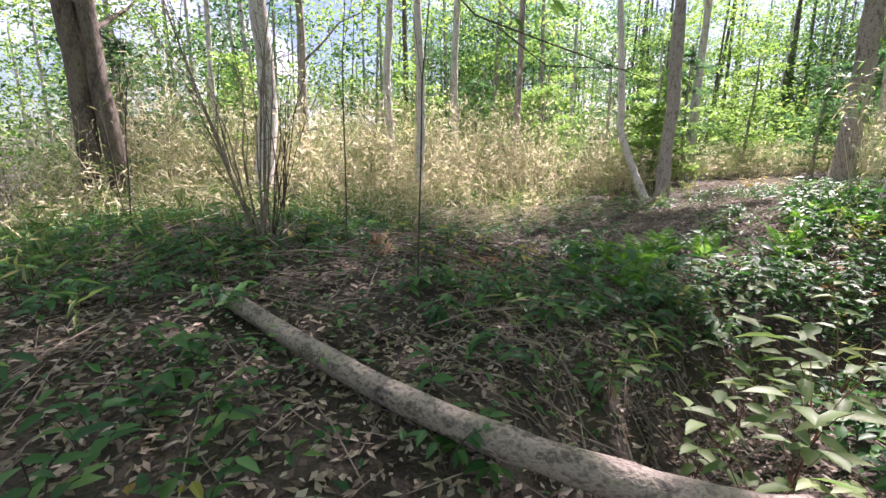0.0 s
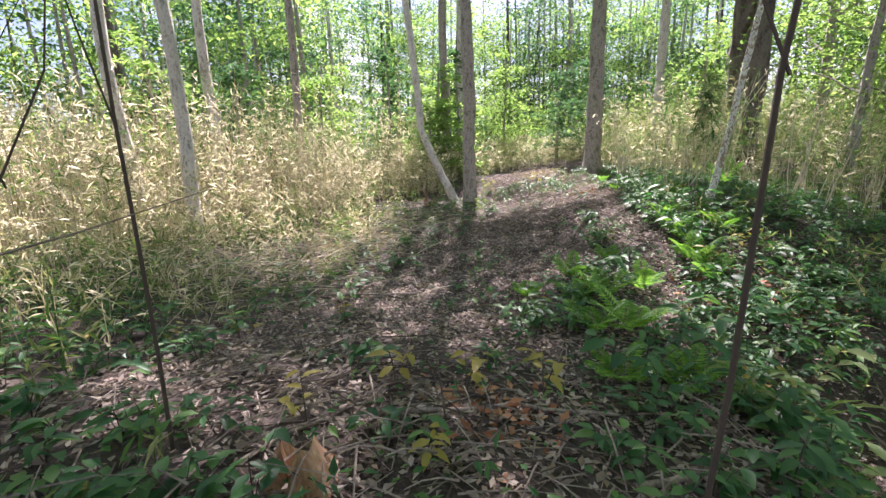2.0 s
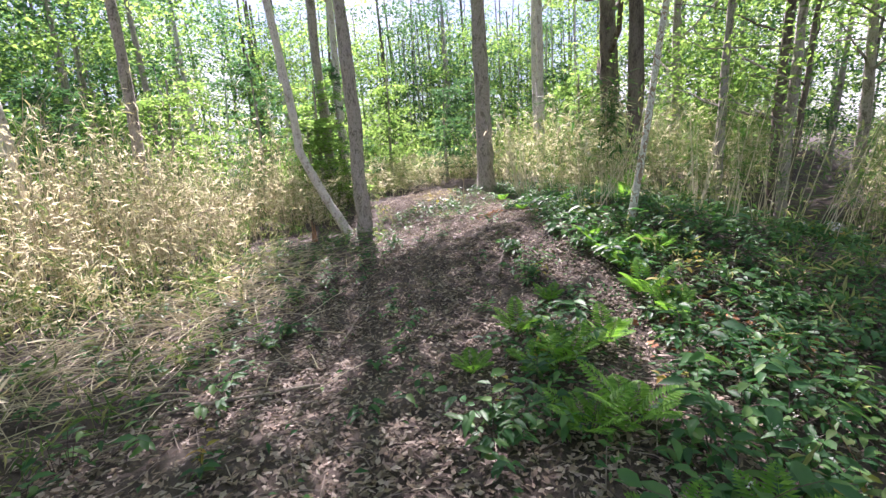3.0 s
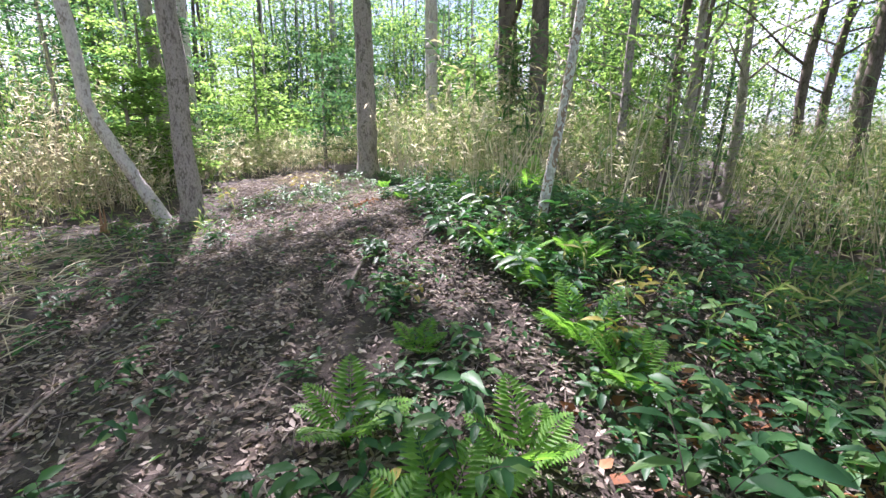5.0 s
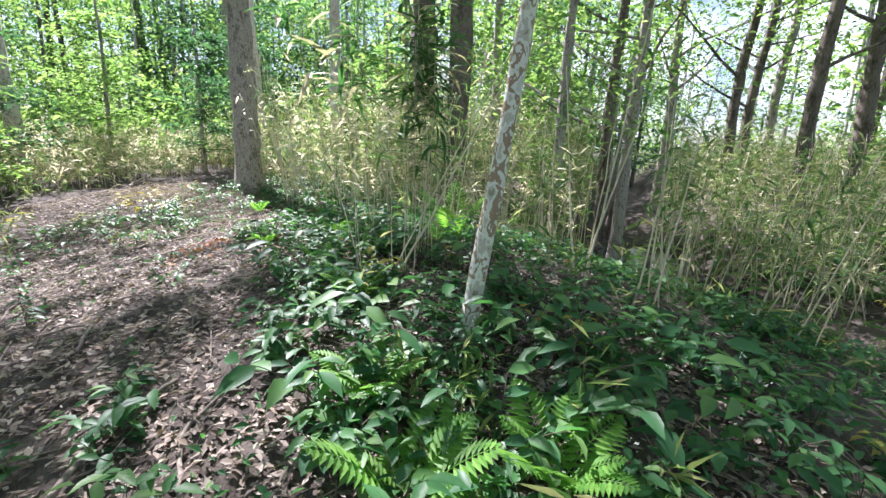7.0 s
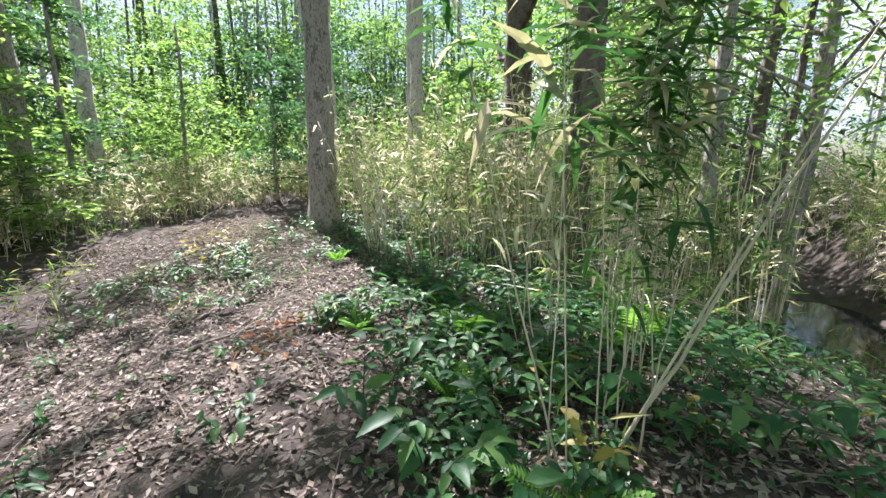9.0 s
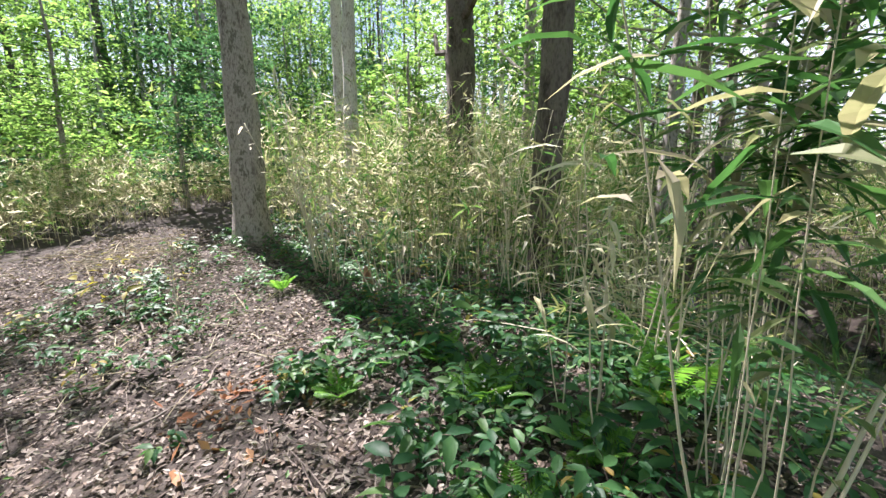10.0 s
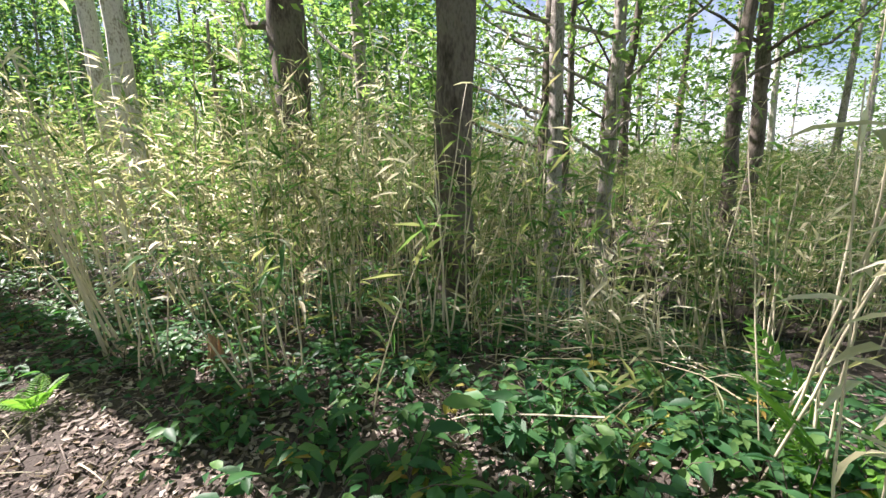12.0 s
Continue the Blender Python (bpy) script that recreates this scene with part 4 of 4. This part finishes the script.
def fallen_log():
    k, sides = 26, 18
    u = np.linspace(0, 1, k)[:, None]
    a, m, b = np.array([-1.08, 2.89, 0.19]), np.array([0.45, 1.18, -0.00]), np.array([1.45, 1.22, -0.13])
    path = a * (1 - u) ** 2 + 2 * m * u * (1 - u) + b * u**2
    path = path + np.array([0, 0, 0.008]) * np.sin(u * 11)
    o = path[0].copy()
    r = np.linspace(0.052, 0.075, k) * (1 + rng.normal(size=k) * 0.035)
    v, f = tubes((path - o)[None], r[None], sides)
    axis = np.repeat(path - o, sides, 0)
    v = axis + (v - axis) * (1 + 0.06 * np.sin(np.tile(np.arange(sides) * 1.9, k) + np.repeat(np.arange(k) * 0.35, sides)) + rng.normal(size=len(v)) * 0.02)[:, None]
    ob = new("fallen_log", mesh_of("fallen_log", v, f, LOG_WOOD, True))
    ob.location = o
    return tagged(ob, "weathered grey-brown fallen log lying across the ditch", "log")


fallen_log()


def stump(x, y, h, r):
    k, sides = 7, 14
    z = np.linspace(0, 1, k)
    th = np.arange(sides) * 2 * math.pi / sides
    v = []
    jag = rng.uniform(0.15, 1.0, sides) ** 1.5
    for s in z:
        rr = r * (1.25 - 0.75 * s) * (1 + 0.12 * np.sin(3 * th))
        v.append(np.stack([rr * np.cos(th), rr * np.sin(th), h * s * (jag if s > 0.3 else 0.5 + 0.5 * jag)], 1))
    v = np.concatenate(v)
    i = np.arange(k * sides).reshape(k, sides)
    q = np.stack([i[:-1], np.roll(i, -1, 1)[:-1], np.roll(i, -1, 1)[1:], i[1:]], -1).reshape(-1, 4)
    ob = new("tree_stump", mesh_of("tree_stump", v, [q, i[-1][None]], STUMP_WOOD))
    ob.location = (x, y, ground_at(x, y) - 0.03)
    return tagged(ob, "splintered rotten orange-brown stump", "stump")


stump(-0.15, 4.4, 0.22, 0.14)
stump(11.3, 9.2, 0.35, 0.07)
stump(6.6, 13.0, 0.6, 0.06)
STICKS = [((6.5, 8.2), (6.9, 8.6), (6.75, 8.95)), ((5.2, 7.0), (5.9, 7.3), (6.3, 7.2)), ((5.0, 4.5), (5.6, 5.0), (6.2, 5.2)), ((9.2, 9.4), (9.7, 9.0), (10.3, 8.8)), ((8.8, 8.9), (9.3, 8.6), (9.8, 8.4)),
          ((-0.9, 4.4), (0.0, 4.75), (0.8, 4.5)), ((0.3, 4.6), (1.0, 4.3), (1.5, 3.9)), ((-2.0, 3.6), (-1.5, 4.1), (-1.2, 4.6)), ((-1.9, 2.9), (-1.0, 3.0), (-0.2, 2.7)), ((1.0, 3.6), (1.9, 3.3), (2.7, 3.5)),
          ((3.0, 7.8), (3.9, 8.3), (4.4, 8.2)), ((4.2, 8.8), (4.9, 9.3), (5.8, 9.5)), ((9.0, 10.6), (9.8, 10.9), (10.4, 11.7)), ((7.0, 10.8), (7.7, 11.4), (8.1, 12.2)), ((2.3, 7.2), (1.4, 7.9), (0.6, 8.2)),
          ((8.4, 10.0), (9.0, 9.7), (9.5, 9.9)), ((1.7, 9.5), (2.6, 9.9), (3.4, 9.7)), ((6.0, 10.3), (6.6, 11.2), (7.2, 11.5)), ((5.7, 6.6), (6.0, 6.9), (6.6, 6.8)), ((12.6, 11.4), (13.0, 11.5), (13.7, 11.3))]
for s in STICKS:
    stick([resting(x, y, rng.uniform(0.01, 0.05)) for x, y in s], rng.uniform(0.008, 0.02), "fallen_stick", "bare weathered stick lying on dead leaves")
p = scatter(4600, -5, 13, 0.5, 14)
n = len(p)
az, L = rng.uniform(0, 2 * math.pi, n), rng.uniform(0.1, 0.55, n)
u = np.linspace(-0.5, 0.5, 3)
tx, ty = p[:, :1] + (np.cos(az) * L)[:, None] * u, p[:, 1:] + (np.sin(az) * L)[:, None] * u
stuff("fallen_twigs", tubes(np.stack([tx, ty, height(tx, ty) + rng.uniform(0.005, 0.06, (n, 3))], -1), np.full((n, 3), 0.0035), 4), DEAD_WOOD, "small dead twigs strewn over the leaves", "twigs")


def brush_pile(x, y, spread, n, length, lift, label, mat=CANE):
    c = np.array([x, y]) + rng.normal(size=(n, 2)) * spread
    az, L = rng.uniform(0, 2 * math.pi, n), length * rng.uniform(0.4, 1.2, n)
    u = np.linspace(-0.5, 0.5, 4)
    tx, ty = c[:, :1] + (np.cos(az) * L)[:, None] * u, c[:, 1:] + (np.sin(az) * L)[:, None] * u
    z = height(tx, ty) + np.abs(rng.normal(size=(n, 1))) * lift + rng.normal(size=(n, 1)) * 0.2 * lift * u * 4 + 0.01 - 0.3 * lift * (u * 2) ** 2
    stuff("brush_pile", tubes(np.stack([tx, ty, z], -1), np.tile(np.linspace(0.006, 0.002, 4), (n, 1)), 4), mat, label, "brush pile")


brush_pile(-2.6, 9.6, 0.7, 260, 1.0, 0.28, "tangle of dead grey sticks in front of the thicket", DEAD_WOOD)
brush_pile(2.6, 10.3, 0.6, 300, 0.8, 0.16, "flattened heap of bleached straw canes")
brush_pile(5.0, 11.6, 0.7, 220, 0.7, 0.12, "flattened heap of bleached straw canes")
brush_pile(3.6, 10.6, 0.6, 260, 0.8, 0.12, "flattened heap of bleached straw canes")
brush_pile(1.4, 9.3, 0.7, 220, 0.7, 0.10, "flattened heap of bleached straw canes")
brush_pile(0.2, 9.8, 0.8, 240, 0.8, 0.15, "flattened heap of bleached straw canes")
brush_pile(10.7, 6.1, 0.5, 160, 0.8, 0.2, "heap of broken dead canes among green leaves")
brush_pile(0.4, 4.6, 0.5, 120, 0.6, 0.08, "litter of dark broken twigs round a stump", TWIG)
brush_pile(0.2, 4.3, 0.6, 130, 0.5, 0.10, "litter of weathered broken twigs round a stump", DEAD_WOOD)
brush_pile(-3.6, 8.0, 0.8, 240, 1.0, 0.2, "tangle of bleached dead canes in front of the thicket")
brush_pile(1.4, 2.4, 0.6, 120, 0.7, 0.10, "dead twigs fallen into a small gully", DEAD_WOOD)
brush_pile(9.6, 12.6, 0.5, 120, 0.7, 0.10, "dead sticks and straw at the end of the trail", DEAD_WOOD)
brush_pile(12.0, 13.6, 0.6, 140, 0.7, 0.12, "dead sticks and straw at the end of the trail")
brush_pile(11.0, 11.4, 0.6, 150, 0.6, 0.06, "thin dead twigs and straw scattered on the trail", DEAD_WOOD)
brush_pile(10.0, 10.9, 0.7, 90, 0.5, 0.04, "thin dead twigs and straw scattered on the trail")
brush_pile(12.6, 11.6, 0.4, 90, 0.5, 0.08, "broken sticks round the foot of a thick tree", DEAD_WOOD)
brush_pile(-1.3, 3.9, 0.5, 110, 0.7, 0.12, "fallen grey sticks at the foot of a dead shrub", DEAD_WOOD)


# ---- bare saplings and dead shrubs near the start ----
rng = np.random.default_rng(28)


def bare_shrub(x, y, stems, tall, splay, r, label, mat=TWIG, category="dead shrub", bias=(0, 0)):
    root = tagged(new("bare_shrub"), label, category)
    root.location = (x, y, ground_at(x, y))
    for _ in range(stems):
        az = rng.uniform(0, 2 * math.pi)
        h = tall * rng.uniform(0.6, 1.1)
        k = 8
        u = np.linspace(0, 1, k)[:, None]
        way = np.array([math.cos(az) * splay + bias[0], math.sin(az) * splay + bias[1], 1.0])
        path = way * h * u + np.cumsum(rng.normal(size=(k, 3)), 0) * np.array([0.035, 0.035, 0.01]) * u + np.array([0, 0, -0.05])
        shapes = [tubes(path[None], np.linspace(r, r * 0.3, k)[None], 5)]
        for _ in range(3):
            j = int(rng.integers(2, k - 1))
            w2 = unit(way + rng.normal(size=3) * 0.6) * h * 0.3
            tw = path[j] + w2 * np.linspace(0, 1, 4)[:, None] + np.cumsum(rng.normal(size=(4, 3)), 0) * 0.01
            shapes.append(tubes(tw[None], np.linspace(r * 0.4, r * 0.12, 4)[None], 4))
        part("stem", join(*shapes), mat, root)
    return root


arched = bare_shrub(0.17, 3.1, 1, 3.4, 0.03, 0.007, "single thin dark sapling with an arching branch", category="sapling")
bough = np.array([(0.18, 3.1, 2.6), (0.2, 2.75, 2.15), (0.45, 2.45, 1.78), (0.8, 2.3, 1.62), (1.25, 2.1, 1.42)]) - np.array(arched.location)
part("branch", tubes(bough[None], np.array([[0.007, 0.006, 0.005, 0.004, 0.002]]), 6), TWIG, arched)
twig = np.array([(0.55, 2.4, 1.72), (0.75, 2.2, 1.5), (1.05, 1.98, 1.45)]) - np.array(arched.location)
part("branch", tubes(twig[None], np.array([[0.004, 0.003, 0.0015]]), 5), TWIG, arched)
lp = np.repeat(bough[1:4], 3, 0) + rng.normal(size=(9, 3)) * 0.12
part("foliage", leaf_blades(lp, ball_ways(9, 0.3), np.tile((0, 0, 1.0), (9, 1)), 0.11, 0.04, True), CANOPY, arched, "few thin bright green leaves")
bare_shrub(-0.55, 4.9, 1, 3.6, 0.05, 0.010, "single thin dark leafless sapling", category="sapling")
bare_shrub(-1.2, 4.1, 14, 2.3, 0.24, 0.010, "many-stemmed dead shrub with bare leaning stems", DEAD_WOOD, bias=(-0.10, 0.02))
bare_shrub(-1.15, 4.15, 8, 1.6, 0.3, 0.006, "many-stemmed dead shrub with bare leaning stems", TWIG, bias=(-0.06, 0.02))
bare_shrub(-0.95, 3.75, 4, 0.6, 0.25, 0.008, "short broken pale stems", DEAD_WOOD)
bare_shrub(-3.2, 5.6, 3, 2.4, 0.12, 0.009, "thin dark leafless saplings", category="sapling")
bare_shrub(-1.6, 6.3, 4, 2.8, 0.15, 0.010, "thin dark leafless saplings", category="sapling")
bare_shrub(10.2, 10.9, 1, 1.1, 0.15, 0.010, "thin pale bare sapling beside the trail", CANE, category="sapling")
